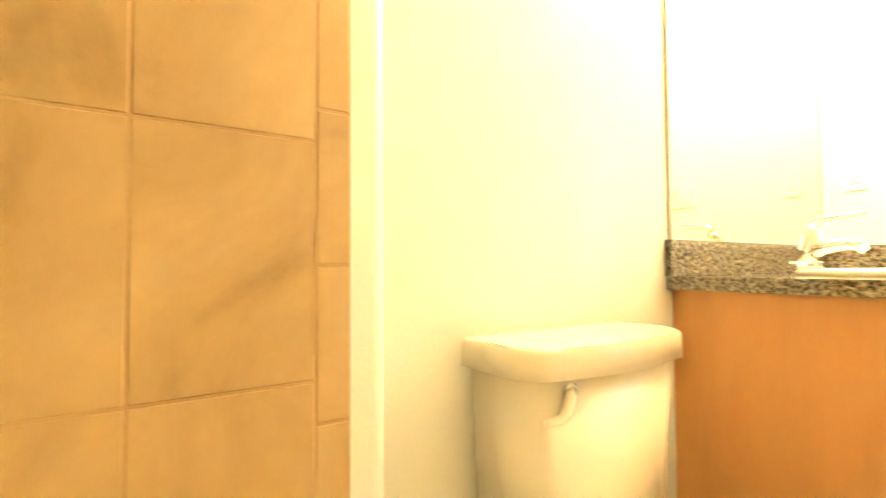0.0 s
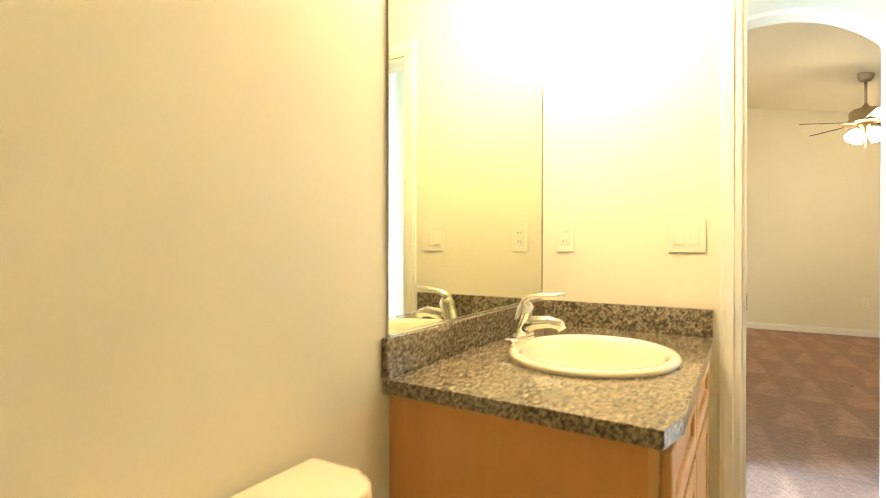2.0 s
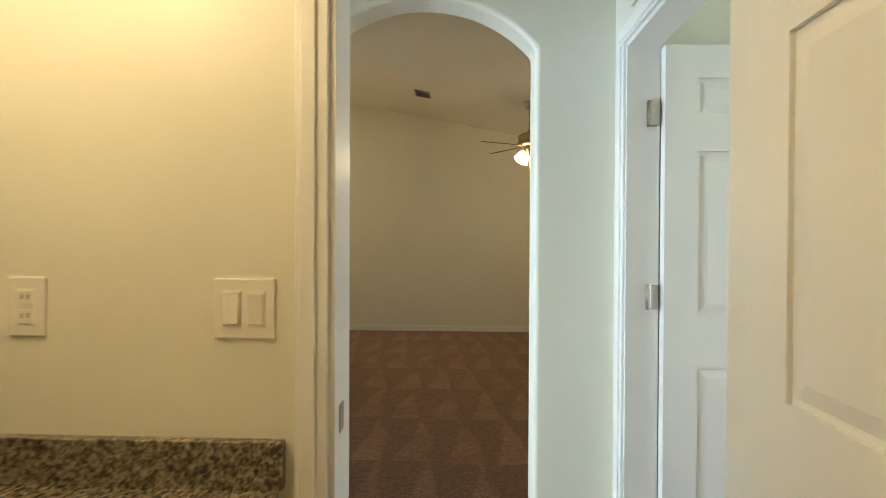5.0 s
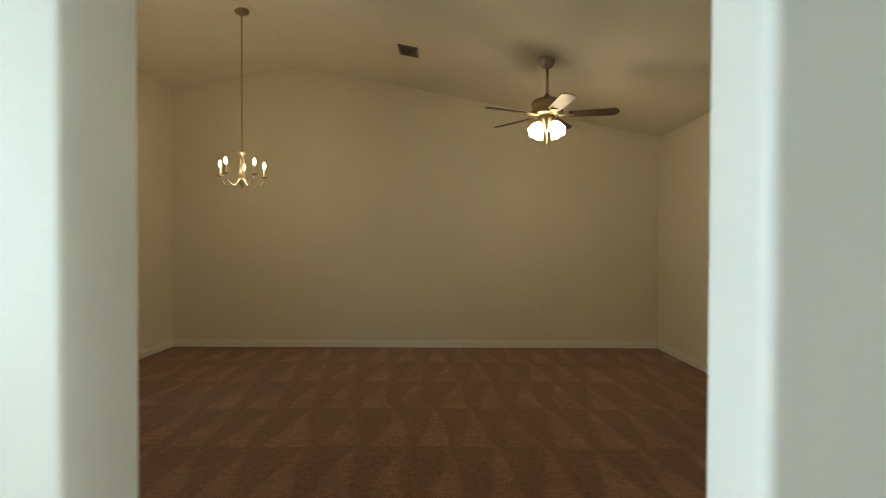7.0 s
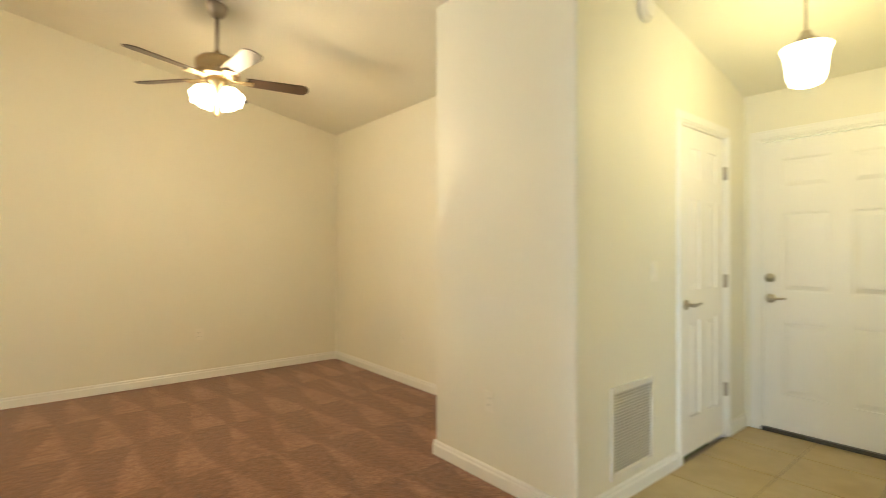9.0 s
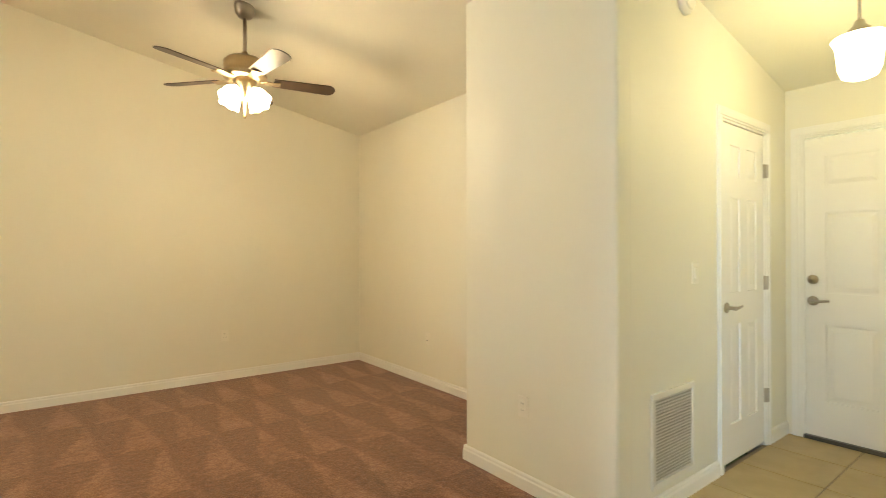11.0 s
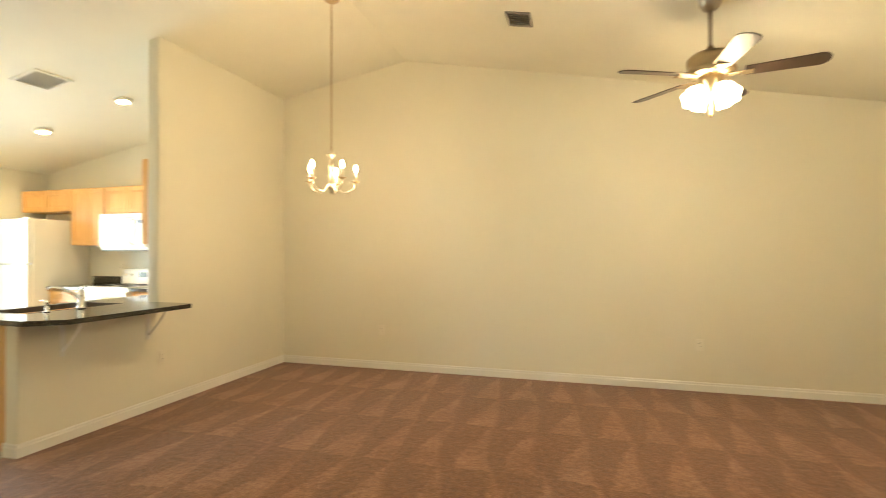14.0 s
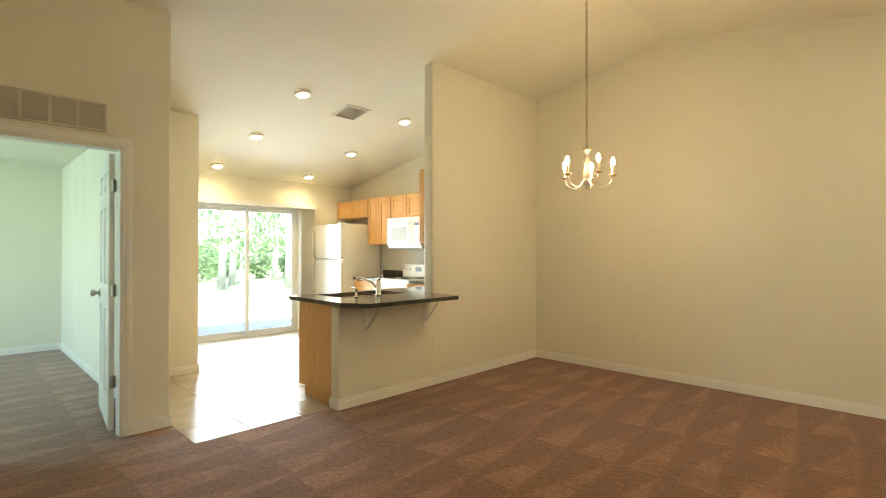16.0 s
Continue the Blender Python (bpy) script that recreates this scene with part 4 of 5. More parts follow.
def toilet(x, y):
    """Back of the tank at x, centred on y, facing +x."""
    t = thing("toilet", "cream porcelain toilet against the bathroom wall", "toilet", pose(x, y, 0))

    def slab(z0, z1, d0, d1, w0, w1, r=0.035):
        bm = B()
        rows = []
        for z, dd, ww in ((z0, d0, w0), (z1, d1, w1)):
            pts = [(0.012, -ww / 2), (dd - r, -ww / 2)] + [(dd - r + r * math.sin(q), -ww / 2 + r - r * math.cos(q)) for q in (math.pi / 2 * k / 6 for k in range(1, 7))] + [(dd + 0.018 * (1 - (2 * k / 8 - 1) ** 2), -ww / 2 + r + (ww - 2 * r) * k / 8) for k in range(1, 8)] + [(dd - r + r * math.cos(q), ww / 2 - r + r * math.sin(q)) for q in (math.pi / 2 * k / 6 for k in range(0, 7))] + [(0.012, ww / 2)]
            rows.append([bm.verts.new((px, py, z)) for px, py in pts])
        n = len(rows[0])
        for i in range(n):
            fc = bm.faces.new((rows[0][i], rows[0][(i + 1) % n], rows[1][(i + 1) % n], rows[1][i]))
            fc.smooth = True
        bm.faces.new(rows[0][::-1])
        tf = bm.faces.new(rows[1])
        return bm, tf
    bm, _ = slab(0.40, 0.716, 0.158, 0.170, 0.345, 0.378, 0.05)
    part("tank", bm, PORC, t)
    bm, tf = slab(0.716, 0.763, 0.188, 0.186, 0.42, 0.412, 0.062)
    bmesh.ops.bevel(bm, geom=list(tf.edges), offset=0.009, segments=4, affect="EDGES", profile=0.5)
    part("tank_lid", bm, PORC, t)
    bm = lathe(B(), [(0.013, 0.0), (0.013, 0.010), (0.009, 0.014)], steps=16)
    bm.transform(Matrix.Translation((0.166, -0.125, 0.696)) @ Matrix.Rotation(math.pi / 2, 4, "Y"))
    tube(bm, [(0.176, -0.125, 0.696), (0.184, -0.136, 0.688), (0.188, -0.150, 0.670), (0.188, -0.164, 0.662), (0.186, -0.190, 0.661)], [0.009, 0.011, 0.010, 0.008, 0.006])
    part("flush_lever", bm, PORC, t)
    bm = B()
    rings = []
    for z, c, a, b in ((0.0, 0.38, 0.22, 0.11), (0.12, 0.38, 0.20, 0.10), (0.25, 0.42, 0.24, 0.13), (0.36, 0.45, 0.27, 0.175), (0.395, 0.45, 0.275, 0.18)):
        rings.append([bm.verts.new((c + a * math.cos(q), b * math.sin(q), z)) for q in (2 * math.pi * k / 28 for k in range(28))])
    for r0, r1 in zip(rings, rings[1:]):
        for k in range(28):
            bm.faces.new((r0[k], r0[(k + 1) % 28], r1[(k + 1) % 28], r1[k])).smooth = True
    bm.faces.new(rings[-1])
    box(bm, 0.02, 0.28, -0.11, 0.11, 0.25, 0.40, 0.02)
    part("bowl", bm, PORC, t)
    bm = prism(B(), [(0.45 + 0.27 * math.cos(q), 0.18 * math.sin(q)) for q in (2 * math.pi * k / 28 for k in range(28))], "z", 0.396, 0.425, 0.008)
    part("seat_lid", bm, PORC, t)


toilet(-0.757, -2.577)


def raised_front(w, h, parent, m, name="door", mat=None):
    """Cabinet front with a raised frame; lies in xz, faces -y, lower left at the origin."""
    mat = mat or MAPLE
    fw = min(0.055, h * 0.3)
    bm = B()
    for x0, x1, z0, z1 in ((0, fw, 0, h), (w - fw, w, 0, h), (fw, w - fw, 0, fw), (fw, w - fw, h - fw, h)):
        box(bm, x0, x1, -0.019, 0.0, z0, z1, 0.0025, 1)
    bm.transform(m)
    dr = part(name, bm, mat, parent)
    bm = box(B(), fw - 0.001, w - fw + 0.001, -0.010, -0.002, fw - 0.001, h - fw + 0.001)
    if h > 0.2:
        box(bm, fw + 0.022, w - fw - 0.022, -0.0155, -0.0098, fw + 0.022, h - fw - 0.022, 0.004, 1)
    bm.transform(m)
    part("centre_panel", bm, mat, dr)
    return dr


# vanity
v = thing("vanity_cabinet", "maple bathroom vanity cabinet under a granite top", "cabinet")
part("body", box(B(), -0.757, -0.205, -2.110, -1.17, 0.10, 0.66), VANWOOD, v)
part("side_panel", box(B(), -0.757, -0.2052, -2.128, -2.111, 0.10, 0.822), VANWOOD, v)
part("toe_kick", box(B(), -0.757, -0.27, -2.120, -1.17, -0.004, 0.10), VANWOOD, v)
part("face_frame", box(B(), -0.2049, -0.190, -2.131, -1.168, 0.10, 0.822), MAPLE, v)
vf = pose(-0.190, -2.131, 0, 0, 0, 90)
for k in range(2):
    raised_front(0.45, 0.145, v, vf @ pose(0.025 + k * 0.465, 0, 0.655), "drawer_front")
    raised_front(0.45, 0.50, v, vf @ pose(0.025 + k * 0.465, 0, 0.13), "door")
vc = thing("bathroom_countertop", "grey-black speckled granite vanity top with splashbacks", "countertop")
cx0, cx1, cy0, cy1, sx, sy, sa_, sb_ = -0.758, -0.158, -2.157, -1.168, -0.425, -1.665, 0.205, 0.235
bm = B()
N = 48


def to_edge(px, py):
    dx, dy = px - sx, py - sy
    k = min(((cx1 if dx > 0 else cx0) - sx) / dx if abs(dx) > 1e-9 else 1e9, ((cy1 if dy > 0 else cy0) - sy) / dy if abs(dy) > 1e-9 else 1e9)
    return sx + dx * k, sy + dy * k


angs = sorted([2 * math.pi * k / N for k in range(N)] + [math.atan2(cy - sy, cx - sx) % (2 * math.pi) for cx in (cx0, cx1) for cy in (cy0, cy1)])
inr = [(sx + sa_ * math.cos(q), sy + sb_ * math.sin(q)) for q in angs]
out = [to_edge(*p) for p in inr]
layers = [[[bm.verts.new((p[0], p[1], z)) for p in ring] for ring in (inr, out)] for z in (0.823, 0.855)]
n = len(angs)
for i in range(n):
    j = (i + 1) % n
    bm.faces.new((layers[1][0][i], layers[1][1][i], layers[1][1][j], layers[1][0][j]))
    bm.faces.new((layers[0][0][j], layers[0][1][j], layers[0][1][i], layers[0][0][i]))
    bm.faces.new((layers[0][1][i], layers[0][1][j], layers[1][1][j], layers[1][1][i]))
    bm.faces.new((layers[0][0][j], layers[0][0][i], layers[1][0][i], layers[1][0][j]))
part("slab", bm, GRANITE, vc)
part("back_splash", box(B(), -0.759, -0.740, -2.157, -1.168, 0.855, 0.945, 0.002), GRANITE, vc)
part("side_splash", box(B(), -0.740, -0.162, -1.187, -1.166, 0.855, 0.945, 0.002), GRANITE, vc)
sk = thing("wash_basin", "oval cream drop-in porcelain wash basin", "sink", pose(sx, sy, 0.855))
part("bowl", lathe(B(), [(0.235, 0.0), (0.240, 0.008), (0.230, 0.016), (0.212, 0.016), (0.200, 0.006), (0.190, -0.03), (0.165, -0.085), (0.11, -0.125), (0.04, -0.138), (0.022, -0.140)], steps=56, squash=(0.93, 1.06), caps=False), PORC, sk)
part("drain", lathe(B(), [(0.024, -0.139), (0.026, -0.134), (0.018, -0.133), (0.016, -0.137)], steps=20), CHROME, sk)
fc = thing("basin_faucet", "chrome single-lever faucet on the wash basin", "faucet", pose(-0.640, -1.665, 0.8705))
part("deck_plate", prism(B(), [(-0.020 + 0.046 * k, q) for k, q in ((0, -0.062), (0.2, -0.078), (0.8, -0.078), (1, -0.062), (1, 0.062), (0.8, 0.078), (0.2, 0.078), (0, 0.062))], "z", 0.0, 0.020, 0.007), CHROME, fc)
part("body", tube(B(), [(0.0, 0, 0.012), (0.008, 0, 0.05), (0.020, 0, 0.09), (0.026, 0, 0.108), (0.029, 0, 0.118)], [0.027, 0.024, 0.024, 0.022, 0.012], 20), CHROME, fc)
part("spout", tube(B(), [(0.010, 0, 0.040), (0.05, 0, 0.060), (0.095, 0, 0.066), (0.125, 0, 0.060), (0.134, 0, 0.046)], [0.022, 0.020, 0.017, 0.015, 0.013], 16), CHROME, fc)
bm = tube(B(), [(0.016, 0, 0.098), (0.020, 0, 0.122), (0.038, 0, 0.134), (0.075, 0, 0.140), (0.118, 0, 0.143), (0.142, 0, 0.148)], [0.010, 0.011, 0.010, 0.008, 0.007, 0.005], 14)
for vert in bm.verts:
    vert.co.y *= 1.7
part("lever", bm, CHROME, fc)
mr = thing("bathroom_mirror", "large frameless wall mirror over the vanity", "mirror")
part("glass", box(B(), -0.7595, -0.754, -2.135, -1.170, 0.952, 2.02), MIRROR, mr)
part("edge_strip", box(B(), -0.7595, -0.750, -2.135, -1.170, 0.9455, 0.9515), CHROME, mr)
part("side_edge", box(B(), -0.7595, -0.7515, -1.1695, -1.1665, 0.9520, 2.02), CHROME, mr)
part("side_edge", box(B(), -0.7595, -0.7535, -2.1385, -2.1355, 0.946, 2.02), NICKEL, mr)
vl = thing("vanity_light", "three-shade nickel vanity light above the mirror, lit", "wall light", pose(-0.76, -1.66, 2.20))
part("back_plate", box(B(), 0.0, 0.022, -0.32, 0.32, -0.055, 0.055, 0.008), NICKEL, vl)
for k in (-0.24, 0.0, 0.24):
    arm = part("arm", tube(B(), [(0.02, k, 0.0), (0.10, k, 0.02), (0.125, k, 0.0)], 0.009, 10), NICKEL, vl)
    sh = part("shade", lathe(B(), [(0.025, 0.0), (0.04, -0.02), (0.055, -0.06), (0.066, -0.10), (0.060, -0.098), (0.0, -0.07)], (0.125, k, 0.0), 24), SHADE, arm, "lit frosted glass bell")
    sh.visible_shadow = False


# ---- kitchen ----
def upper_cabinet(x0, x1, z0, z1, doors, m=None, depth=0.34, y_back=YN - 0.003):
    c = thing("upper_cabinet", "maple wall cabinet with raised-panel doors", "cabinet", m, "kitchen wall cabinets")
    yf = y_back - depth + 0.02
    part("body", box(B(), x0, x1, yf, y_back, z0, z1, 0.001, 1), MAPLE, c)
    w = (x1 - x0 - 0.012) / doors
    for i in range(doors):
        raised_front(w - 0.008, z1 - z0 - 0.02, c, pose(x0 + 0.010 + i * w, yf - 0.001, z0 + 0.010), "door")
    return c


upper_cabinet(-7.30, -6.385, 1.89, 2.185, 2)
upper_cabinet(-6.382, -5.80, 1.432, 2.185, 2)
upper_cabinet(-5.797, -5.04, 1.835, 2.185, 2)
upper_cabinet(-5.037, -4.42, 1.432, 2.185, 2)
# on the back of the dining wall, facing west
upper_cabinet(0, 0.90, 1.41, 2.21, 2, pose(-3.473, 4.62, 0, 0, 0, -90), 0.34, 0.0)


def base_cabinet(x0, x1, doors, m=None, y_back=YN - 0.003, depth=0.60, h=0.868, label="maple base cabinet with a drawer over the door"):
    c = thing("base_cabinet", label, "cabinet", m, "kitchen base cabinets")
    yf = y_back - depth + 0.02
    part("body", box(B(), x0, x1, yf, y_back, 0.10, h), MAPLE, c)
    part("toe_kick", box(B(), x0, x1, yf + 0.06, y_back, -0.004, 0.10), MAPLE, c)
    w = (x1 - x0) / doors
    for i in range(doors):
        raised_front(w - 0.02, 0.14, c, pose(x0 + 0.010 + i * w, yf - 0.001, h - 0.16), "drawer_front")
        raised_front(w - 0.02, 0.55, c, pose(x0 + 0.010 + i * w, yf - 0.001, 0.13), "door")
    return c


base_cabinet(-6.40, -5.80, 1)
base_cabinet(-5.037, -4.10, 2)
# run behind the bar, doors facing the kitchen; its end is a plain maple panel
bc = thing("base_cabinet", "maple base cabinet run behind the breakfast bar", "cabinet", group="kitchen base cabinets")
part("body", box(B(), -4.02, -3.474, 2.425, 4.66, 0.10, 0.868), MAPLE, bc)
part("toe_kick", box(B(), -3.95, -3.474, 2.432, 4.66, -0.004, 0.10), MAPLE, bc)
part("end_panel", box(B(), -4.02, -3.474, 2.408, 2.4245, 0.10, 0.868, 0.002), MAPLE, bc, "plain maple end panel")
for i in range(4):
    raised_front(0.53, 0.70, bc, pose(-4.021, 2.445 + i * 0.55 + 0.53, 0.13, 0, 0, -90), "door")

ct = thing("breakfast_bar_top", "polished dark granite breakfast bar top with a clipped corner", "countertop")
bm = B()
for o in ([(-3.545, 2.315), (-3.17, 2.295), (-2.96, 2.44), (-2.95, 3.43), (-2.99, 3.472), (-3.545, 3.472)],
          [(-4.06, 2.33), (-3.545, 2.315), (-3.545, 2.56), (-4.06, 2.56)],
          [(-4.06, 2.56), (-3.97, 2.56), (-3.97, 3.30), (-4.06, 3.30)],
          [(-4.06, 3.30), (-3.545, 3.30), (-3.545, 3.472), (-4.06, 3.472)],
          [(-4.06, 3.472), (-3.474, 3.472), (-3.474, 5.285), (-4.06, 5.285)]):
    prism(bm, o, "z", 0.872, 0.906)
part("slab", bm, BARSTONE, ct)
ks = thing("kitchen_sink", "dark undermount kitchen sink in the bar top", "sink", pose(-3.7575, 2.93, 0.9))
bm = B()
box(bm, -0.215, 0.215, -0.372, 0.372, -0.20, -0.185)
for x0, x1, y0, y1 in ((-0.2165, -0.205, -0.372, 0.372), (0.205, 0.2165, -0.372, 0.372), (-0.205, 0.205, -0.372, -0.36), (-0.205, 0.205, 0.36, 0.372)):
    box(bm, x0, x1, y0, y1, -0.185, 0.0075, 0.002, 1)
part("basin", bm, STEEL, ks)
part("divider", box(B(), -0.205, 0.205, -0.010, 0.010, -0.185, -0.03, 0.004), STEEL, ks)
kf = thing("kitchen_faucet", "brushed steel kitchen faucet with a lever on the bar top", "faucet", pose(-3.49, 2.92, 0.906))
part("body", lathe(B(), [(0.030, 0.0), (0.030, 0.01), (0.024, 0.016), (0.023, 0.10), (0.026, 0.125), (0.020, 0.14), (0.01, 0.148)], steps=20), CHROME, kf)
part("spout", tube(B(), [(0, 0, 0.06), (-0.06, -0.02, 0.115), (-0.13, -0.05, 0.15), (-0.19, -0.07, 0.165), (-0.215, -0.08, 0.155), (-0.22, -0.082, 0.135)], [0.017, 0.014, 0.012, 0.012, 0.012, 0.012], 12), CHROME, kf)
part("lever", tube(B(), [(0, 0, 0.14), (0.012, 0.015, 0.17), (0.03, 0.03, 0.195)], [0.012, 0.009, 0.007], 10), CHROME, kf)
so = thing("soap_dispenser", "small steel soap dispenser beside the sink", "soap dispenser", pose(-3.50, 2.68, 0.906))
part("body", lathe(B(), [(0.020, 0.0), (0.020, 0.008), (0.011, 0.014), (0.010, 0.065), (0.014, 0.07), (0.008, 0.085)], steps=16), CHROME, so)
part("spout", tube(B(), [(0, 0, 0.078), (-0.03, 0, 0.085), (-0.06, 0, 0.076)], 0.006, 8), CHROME, so)
for y in (2.68, 3.38):
    b = thing("bar_bracket", "cream steel bracket under the bar overhang", "bracket", pose(XN, y, 0), "bar brackets")
    part("wall_leg", box(B(), 0.0, 0.007, -0.019, 0.019, 0.60, 0.872, 0.002, 1), TRIM, b)
    part("top_leg", box(B(), 0.007, 0.25, -0.019, 0.019, 0.864, 0.8715, 0.002, 1), TRIM, b)
    part("brace", tube(B(), [(0.006, 0, 0.64), (0.07, 0, 0.70), (0.16, 0, 0.80), (0.20, 0, 0.866)], 0.009, 8), TRIM, b)
wt = thing("worktop", "dark granite worktop beside the range", "countertop")
part("slab", box(B(), -6.40, -5.80, 4.66, YN - 0.003, 0.870, 0.905, 0.002), BARSTONE, wt)
part("back_splash", box(B(), -6.40, -5.80, YN - 0.022, YN - 0.003, 0.905, 1.01, 0.002), BARSTONE, wt)
wt = thing("worktop", "dark granite worktop in the kitchen corner", "countertop")
part("slab", box(B(), -5.037, -4.062, 4.66, YN - 0.003, 0.870, 0.905, 0.002), BARSTONE, wt)
part("back_splash", box(B(), -5.037, -4.062, YN - 0.022, YN - 0.003, 0.905, 1.01, 0.002), BARSTONE, wt)

fr = thing("refrigerator", "white top-freezer refrigerator with two doors", "refrigerator", pose(-7.27, 4.47, 0))
part("body", box(B(), 0.0, 0.82, 0.065, 0.79, 0.03, 1.765, 0.008), APPL, fr)
for nm, z0, z1 in (("freezer_door", 1.20, 1.765), ("fridge_door", 0.10, 1.188)):
    dr = part(nm, box(B(), 0.0, 0.82, 0.0, 0.060, z0, z1, 0.014, 3), APPL, fr)
    a, b = (z0 + 0.02, z1 - 0.10) if nm == "freezer_door" else (z1 - 0.55, z1 - 0.02)
    part("handle", tube(B(), [(0.05, 0.0, a), (0.045, -0.045, a + 0.05), (0.045, -0.055, (a + b) / 2), (0.045, -0.045, b - 0.05), (0.05, 0.0, b)], 0.013, 10), APPL, dr)
part("kick_grille", box(B(), 0.02, 0.80, 0.04, 0.07, -0.004, 0.095), GREYG, fr)
part("hinge_cover", box(B(), 0.72, 0.80, 0.01, 0.10, 1.765, 1.785, 0.005), APPL, fr)

mw = thing("microwave_oven", "white over-the-range microwave oven", "microwave", pose(-5.797, 4.88, 1.372))
part("body", box(B(), 0.0, 0.755, 0.03, 0.405, 0.0, 0.460, 0.004), APPL, mw)
dr = part("door", box(B(), 0.0, 0.57, 0.0, 0.029, 0.035, 0.40, 0.006), APPL, mw)
part("window", box(B(), 0.10, 0.46, -0.002, 0.004, 0.12, 0.31, 0.001), GREYG, dr)
part("handle", tube(B(), [(0.545, 0.0, 0.06), (0.545, -0.035, 0.09), (0.545, -0.035, 0.35), (0.545, 0.0, 0.38)], 0.010, 8), APPL, dr)
part("control_panel", box(B(), 0.575, 0.755, 0.004, 0.029, 0.035, 0.40, 0.003), APPL, mw)
part("display", box(B(), 0.61, 0.72, 0.001, 0.005, 0.33, 0.37), BLACKG, mw)
part("vent_strip", box(B(), 0.0, 0.755, 0.006, 0.029, 0.403, 0.455, 0.002), APPL, mw)
part("underside", box(B(), 0.02, 0.735, 0.04, 0.395, -0.012, -0.001), BLACKG, mw)

rg = thing("kitchen_range", "white electric range with a raised back panel", "stove", pose(-5.797, 4.62, 0))
part("body", box(B(), 0.003, 0.752, 0.04, 0.655, 0.0, 0.895, 0.004), APPL, rg)
part("cooktop", box(B(), 0.0, 0.755, 0.015, 0.66, 0.8955, 0.918, 0.006), APPL, rg)
bp = part("back_panel", box(B(), 0.0, 0.755, 0.575, 0.655, 0.9185, 1.12, 0.008), APPL, rg)
for kx in (0.08, 0.18, 0.575, 0.675):
    bm = lathe(B(), [(0.021, 0), (0.021, 0.012), (0.014, 0.022)], steps=16)
    bm.transform(Matrix.Translation((kx, 0.575, 1.04)) @ Matrix.Rotation(math.pi / 2, 4, "X"))
    part("knob", bm, APPL, bp)
part("clock", box(B(), 0.31, 0.445, 0.571, 0.577, 1.01, 1.075), BLACKG, bp)
dr = part("oven_door", box(B(), 0.005, 0.75, 0.0, 0.039, 0.24, 0.86, 0.006), APPL, rg)
part("window", box(B(), 0.15, 0.605, -0.003, 0.003, 0.42, 0.68, 0.002), BLACKG, dr)
part("handle", tube(B(), [(0.08, 0.0, 0.79), (0.09, -0.04, 0.79), (0.665, -0.04, 0.79), (0.675, 0.0, 0.79)], 0.011, 8), APPL, dr)
part("drawer", box(B(), 0.005, 0.75, 0.004, 0.039, 0.03, 0.23, 0.005), APPL, rg)
for bx, by, br in ((0.19, 0.17, 0.10), (0.56, 0.17, 0.08), (0.19, 0.43, 0.08), (0.56, 0.43, 0.10)):
    bm = B()
    for k in range(4):
        r = br * (1 - 0.22 * k)
        tube(bm, [(bx + r * math.cos(q), by + r * math.sin(q), 0.924) for q in (2 * math.pi * i / 24 for i in range(25))], 0.0045, 6)
    part("coil_burner", bm, STEEL, rg, "black coil burner")

# sliding door: fixed and sliding panel
sl = structure("door_slider", B(), ALU, "white aluminium sliding glass door to the garden", "sliding door")
part("frame", box(box(box(box(B(), -7.44, -7.34, 2.54, 2.58, 0.0, 2.04), -7.44, -7.34, 4.16, 4.20, 0.0, 2.04), -7.44, -7.34, 2.58, 4.16, 2.0, 2.04), -7.44, -7.34, 2.58, 4.16, -0.01, 0.028), ALU, sl)
for y0, y1, x in ((2.58, 3.395, -7.405), (3.345, 4.16, -7.365)):
    bm = B()
    for a0, a1, z0, z1 in ((y0, y0 + 0.048, 0.03, 1.998), (y1 - 0.048, y1, 0.03, 1.998), (y0 + 0.048, y1 - 0.048, 0.03, 0.09), (y0 + 0.048, y1 - 0.048, 1.94, 1.998)):
        box(bm, x - 0.016, x + 0.016, a0, a1, z0, z1, 0.002, 1)
    sash = part("sash", bm, ALU, sl)
    g = part("pane", box(B(), x - 0.003, x + 0.003, y0 + 0.046, y1 - 0.046, 0.088, 1.942), GLASS, sash)
    g.visible_shadow = False
vb = thing("vertical_blind", "stacked cream vinyl vertical blind under a white valance", "blind")
part("valance", box(B(), -7.318, -7.20, 2.05, 4.47, 2.03, 2.105, 0.004), BLIND, vb)
slat = B()
prism(slat, [(-0.044, 0.0), (-0.02, 0.005), (0.02, 0.005), (0.044, 0.0), (0.02, 0.0035), (-0.02, 0.0035)], "z", 0.03, 2.03)
first = part("slat", slat, BLIND, vb)
for i in range(16):
    o = first if i == 0 else first.copy()
    if i:
        scene.collection.objects.link(o)
    o.matrix_local = pose(-7.262, 4.20 + i * 0.0165, 0, 0, 0, 8 + (i * 37 % 11))

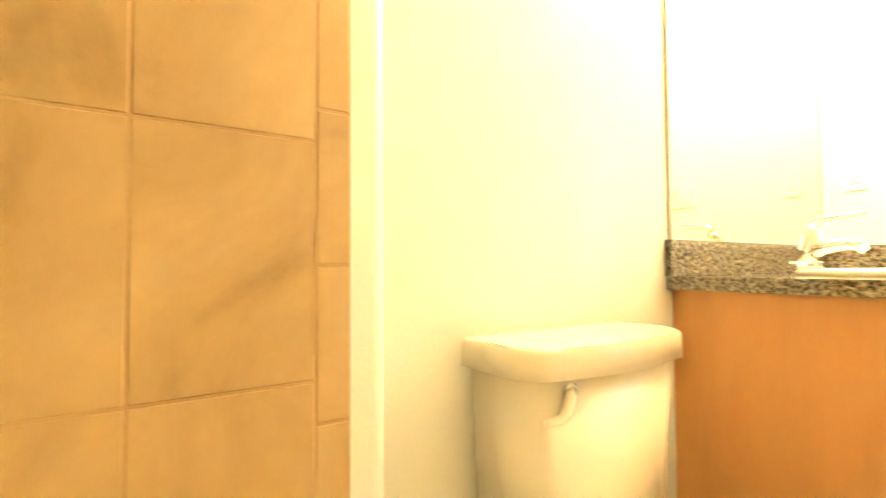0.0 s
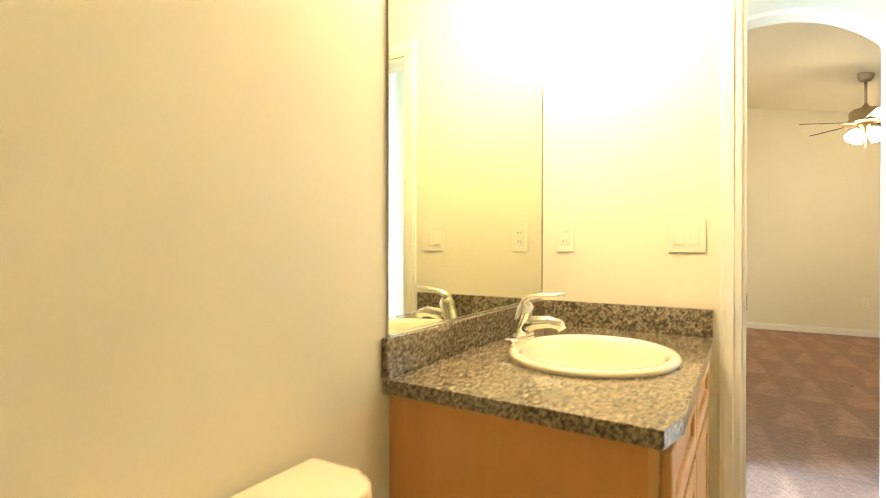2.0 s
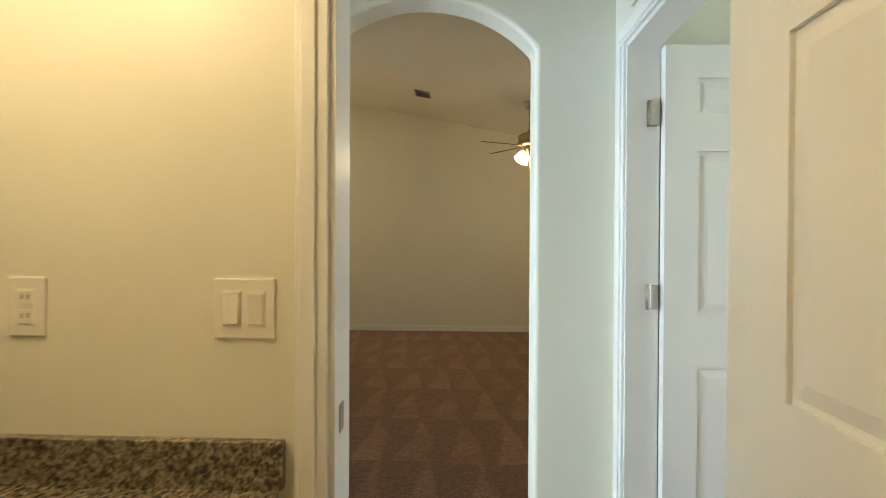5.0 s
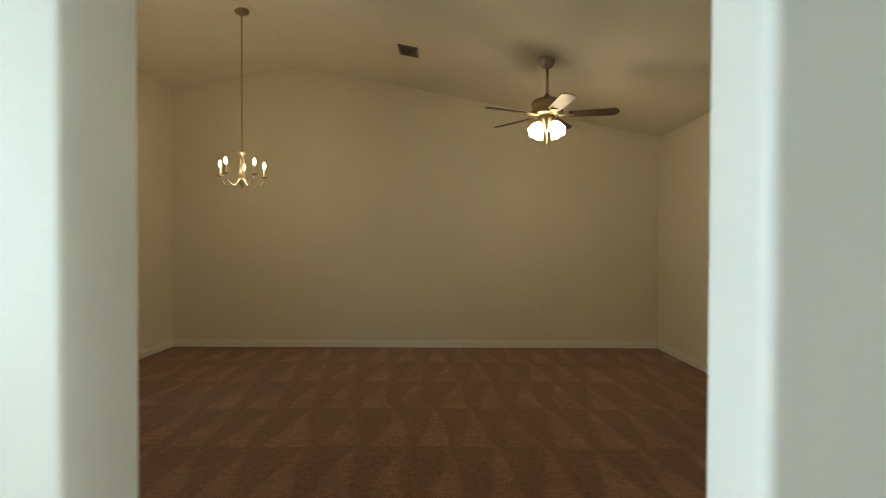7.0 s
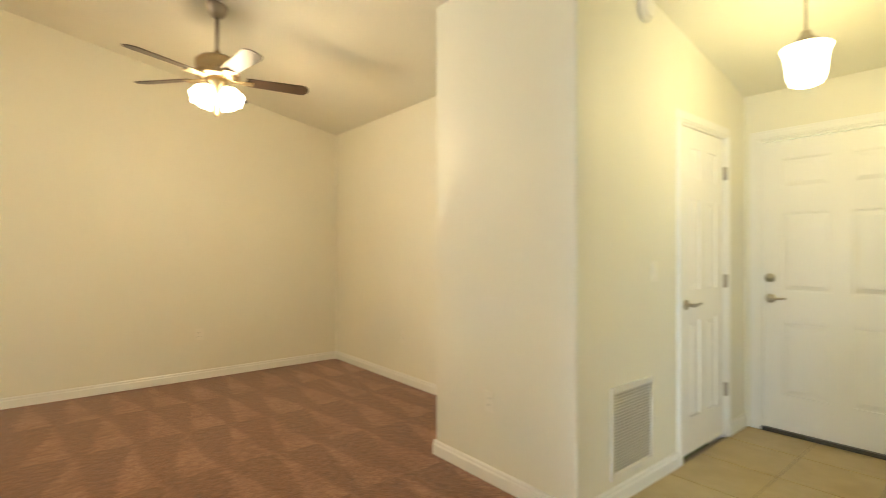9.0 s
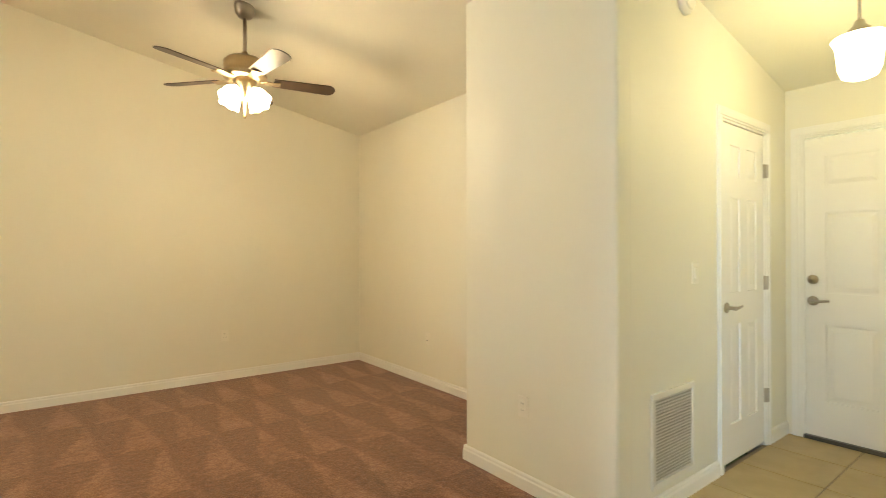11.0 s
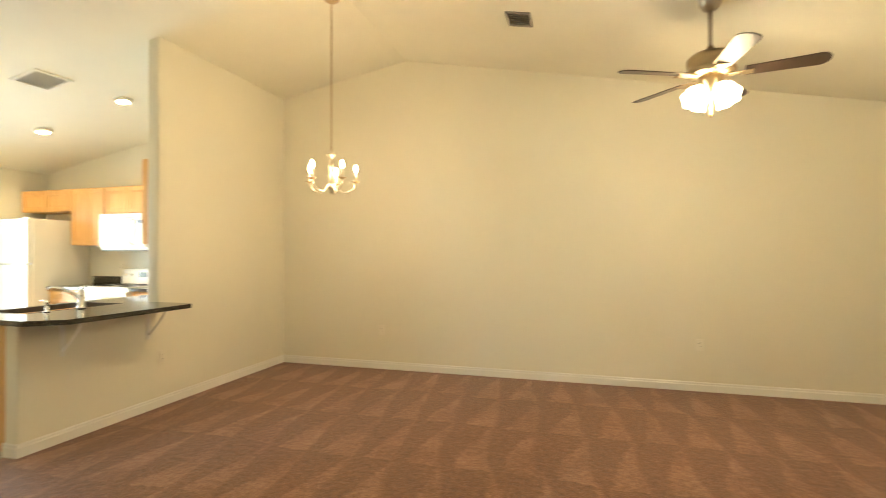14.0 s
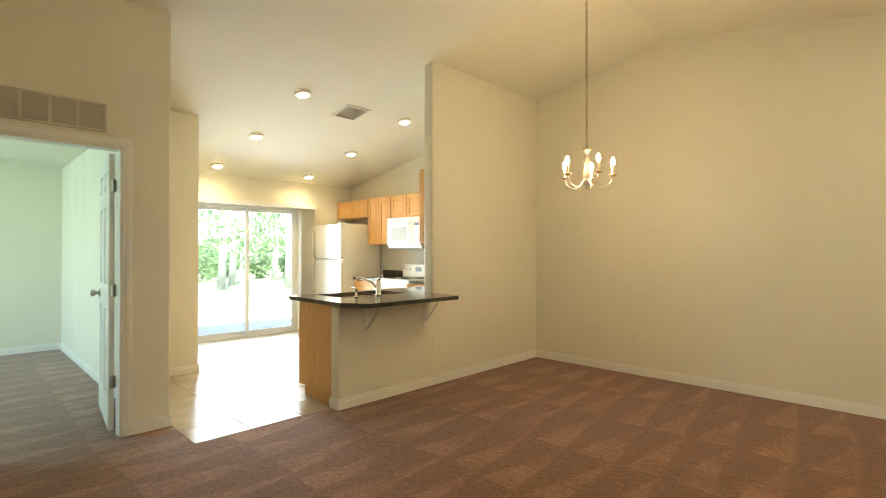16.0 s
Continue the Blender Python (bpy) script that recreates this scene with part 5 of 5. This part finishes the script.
# unseen windows of the two rooms, added where assumed, that only lend their light
for nm, m, w, h in (("window_1", pose(-6.6, -2.84, 1.4), 1.70, 1.40), ("window_2", pose(3.85, -0.95, 1.4, 0, 0, 90), 1.50, 1.40)):
    wd = tagged(new(nm), "unseen white aluminium window, place assumed", "window", kind="structure")
    wd.matrix_world = m
    bm = B()
    for x0, x1, z0, z1 in ((-w / 2, w / 2, -h / 2, -h / 2 + 0.04), (-w / 2, w / 2, h / 2 - 0.04, h / 2), (-w / 2, -w / 2 + 0.04, -h / 2 + 0.04, h / 2 - 0.04), (w / 2 - 0.04, w / 2, -h / 2 + 0.04, h / 2 - 0.04), (-w / 2 + 0.04, w / 2 - 0.04, -0.02, 0.02)):
        box(bm, x0, x1, -0.03, 0.03, z0, z1)
    part("window_frame", bm, ALU, wd)

# ---- garden ----
rng = random.Random(7)


def leaves(bm, c, r, n, size):
    for _ in range(n):
        d = Vector((rng.gauss(0, 1), rng.gauss(0, 1), rng.gauss(0, 0.8))).normalized() * (r * rng.uniform(0.45, 1.05))
        p = Vector(c) + d
        e = Euler((rng.uniform(0, 6), rng.uniform(0, 6), rng.uniform(0, 6))).to_matrix()
        s2 = size * rng.uniform(0.6, 1.3)
        vs = [bm.verts.new(p + e @ Vector(q) * s2) for q in ((-1, 0, 0), (0, -0.45, 0.1), (1, 0, 0), (0, 0.45, 0.1))]
        bm.faces.new(vs)


def tree(x, y, h, r, low):
    t = thing("tree", "tall slender tree with an open green crown", "tree", pose(x, y, -0.13), "garden trees")
    bm = B()
    lean = rng.uniform(-0.3, 0.3)
    tube(bm, [(lean * (k / 6) ** 2, 0.1 * math.sin(k), h * k / 6) for k in range(7)], [0.16 * (1 - 0.12 * k) for k in range(7)], 10)
    for k in range(7):
        a, z = rng.uniform(0, 6.28), rng.uniform(low, 0.9) * h
        tube(bm, [(lean * (z / h) ** 2, 0, z), (math.cos(a) * r * 0.4, math.sin(a) * r * 0.4, z + 0.25 * r), (math.cos(a) * r * 0.8, math.sin(a) * r * 0.8, z + 0.4 * r)], [0.05, 0.035, 0.015], 6)
    part("trunk", bm, BARK, t)
    bm = B()
    for k in range(6):
        a, z = rng.uniform(0, 6.28), (low + (1 - low) * rng.random() ** 1.6) * h
        q = rng.uniform(0.2, 0.9) * r
        leaves(bm, (math.cos(a) * q, math.sin(a) * q, z), r * 0.42, 60, 0.13)
    part("crown", bm, LEAF, t)


for x, y, h, r, low in ((-17, 5.2, 8, 1.8, 0.22), (-19, 7.4, 9, 2.0, 0.2), (-18, 9.6, 8, 1.8, 0.25), (-21, 8.6, 9, 2.2, 0.18), (-24, 6.3, 10, 2.6, 0.15), (-23, 11.5, 9, 2.4, 0.18), (-26, 3.0, 9, 2.5, 0.15), (-25, 14.0, 10, 2.6, 0.15)):
    tree(x, y, h, r, low)
for i in range(16):
    x, y, r = -24.5 - rng.uniform(0, 4), 0.5 + i * 1.15, rng.uniform(0.7, 1.3)
    sh = thing("shrub", "rounded leafy green shrub at the end of the lawn", "shrub", pose(x, y, -0.13), "garden shrubs")
    bm = B()
    for k in range(5):
        leaves(bm, (rng.uniform(-0.6, 0.6) * r, rng.uniform(-0.6, 0.6) * r, rng.uniform(0.45, 1.1) * r), r * 0.6, 170, 0.12)
    part("foliage", bm, LEAF, sh)
    bm = B()
    for k in range(3):
        tube(bm, [(0.05 * k, 0, 0), (rng.uniform(-0.4, 0.4), rng.uniform(-0.4, 0.4), r)], [0.03, 0.012], 6)
    part("stem", bm, BARK, sh)
bm = B()
for i in range(60):
    leaves(bm, (-40 + rng.uniform(-3, 3), -22 + i * 1.1, rng.uniform(0.2, 1.6)), 1.5, 60, 0.35)
tagged(link("far_woods", bm, LEAF), "distant band of green woodland", "woods", kind="stuff")

# ---- tiles, piece by piece ----
tiles(sw, "x", -0.7037, -4.08, -3.055, 0.0, 2.44, 0.208, 0.315, 0.0035, 0.0035, STONE, -3.055, 0.735)
tiles(sw, "x", -0.7037, -3.055, -3.006, 0.0, 2.44, 0.049, 0.208, 0.004, 0.0035, STONE, -3.055, 0.886, "edge_tile")
tiles(kitchen_floor, "z", -0.006, -7.32, -3.445, 1.31, 5.285, 0.42, 0.42, 0.007, 0.006, KTILE, -3.775, 1.705)
tiles(entry_floor, "z", -0.006, 1.96, 3.99, 0.005, 1.375, 0.42, 0.42, 0.007, 0.006, ETILE, 1.96, 0.12)
tiles(bath_floor, "z", -0.006, -0.99, 0.99, -4.07, -1.17, 0.42, 0.42, 0.007, 0.006, KTILE, 0.0, -1.2)
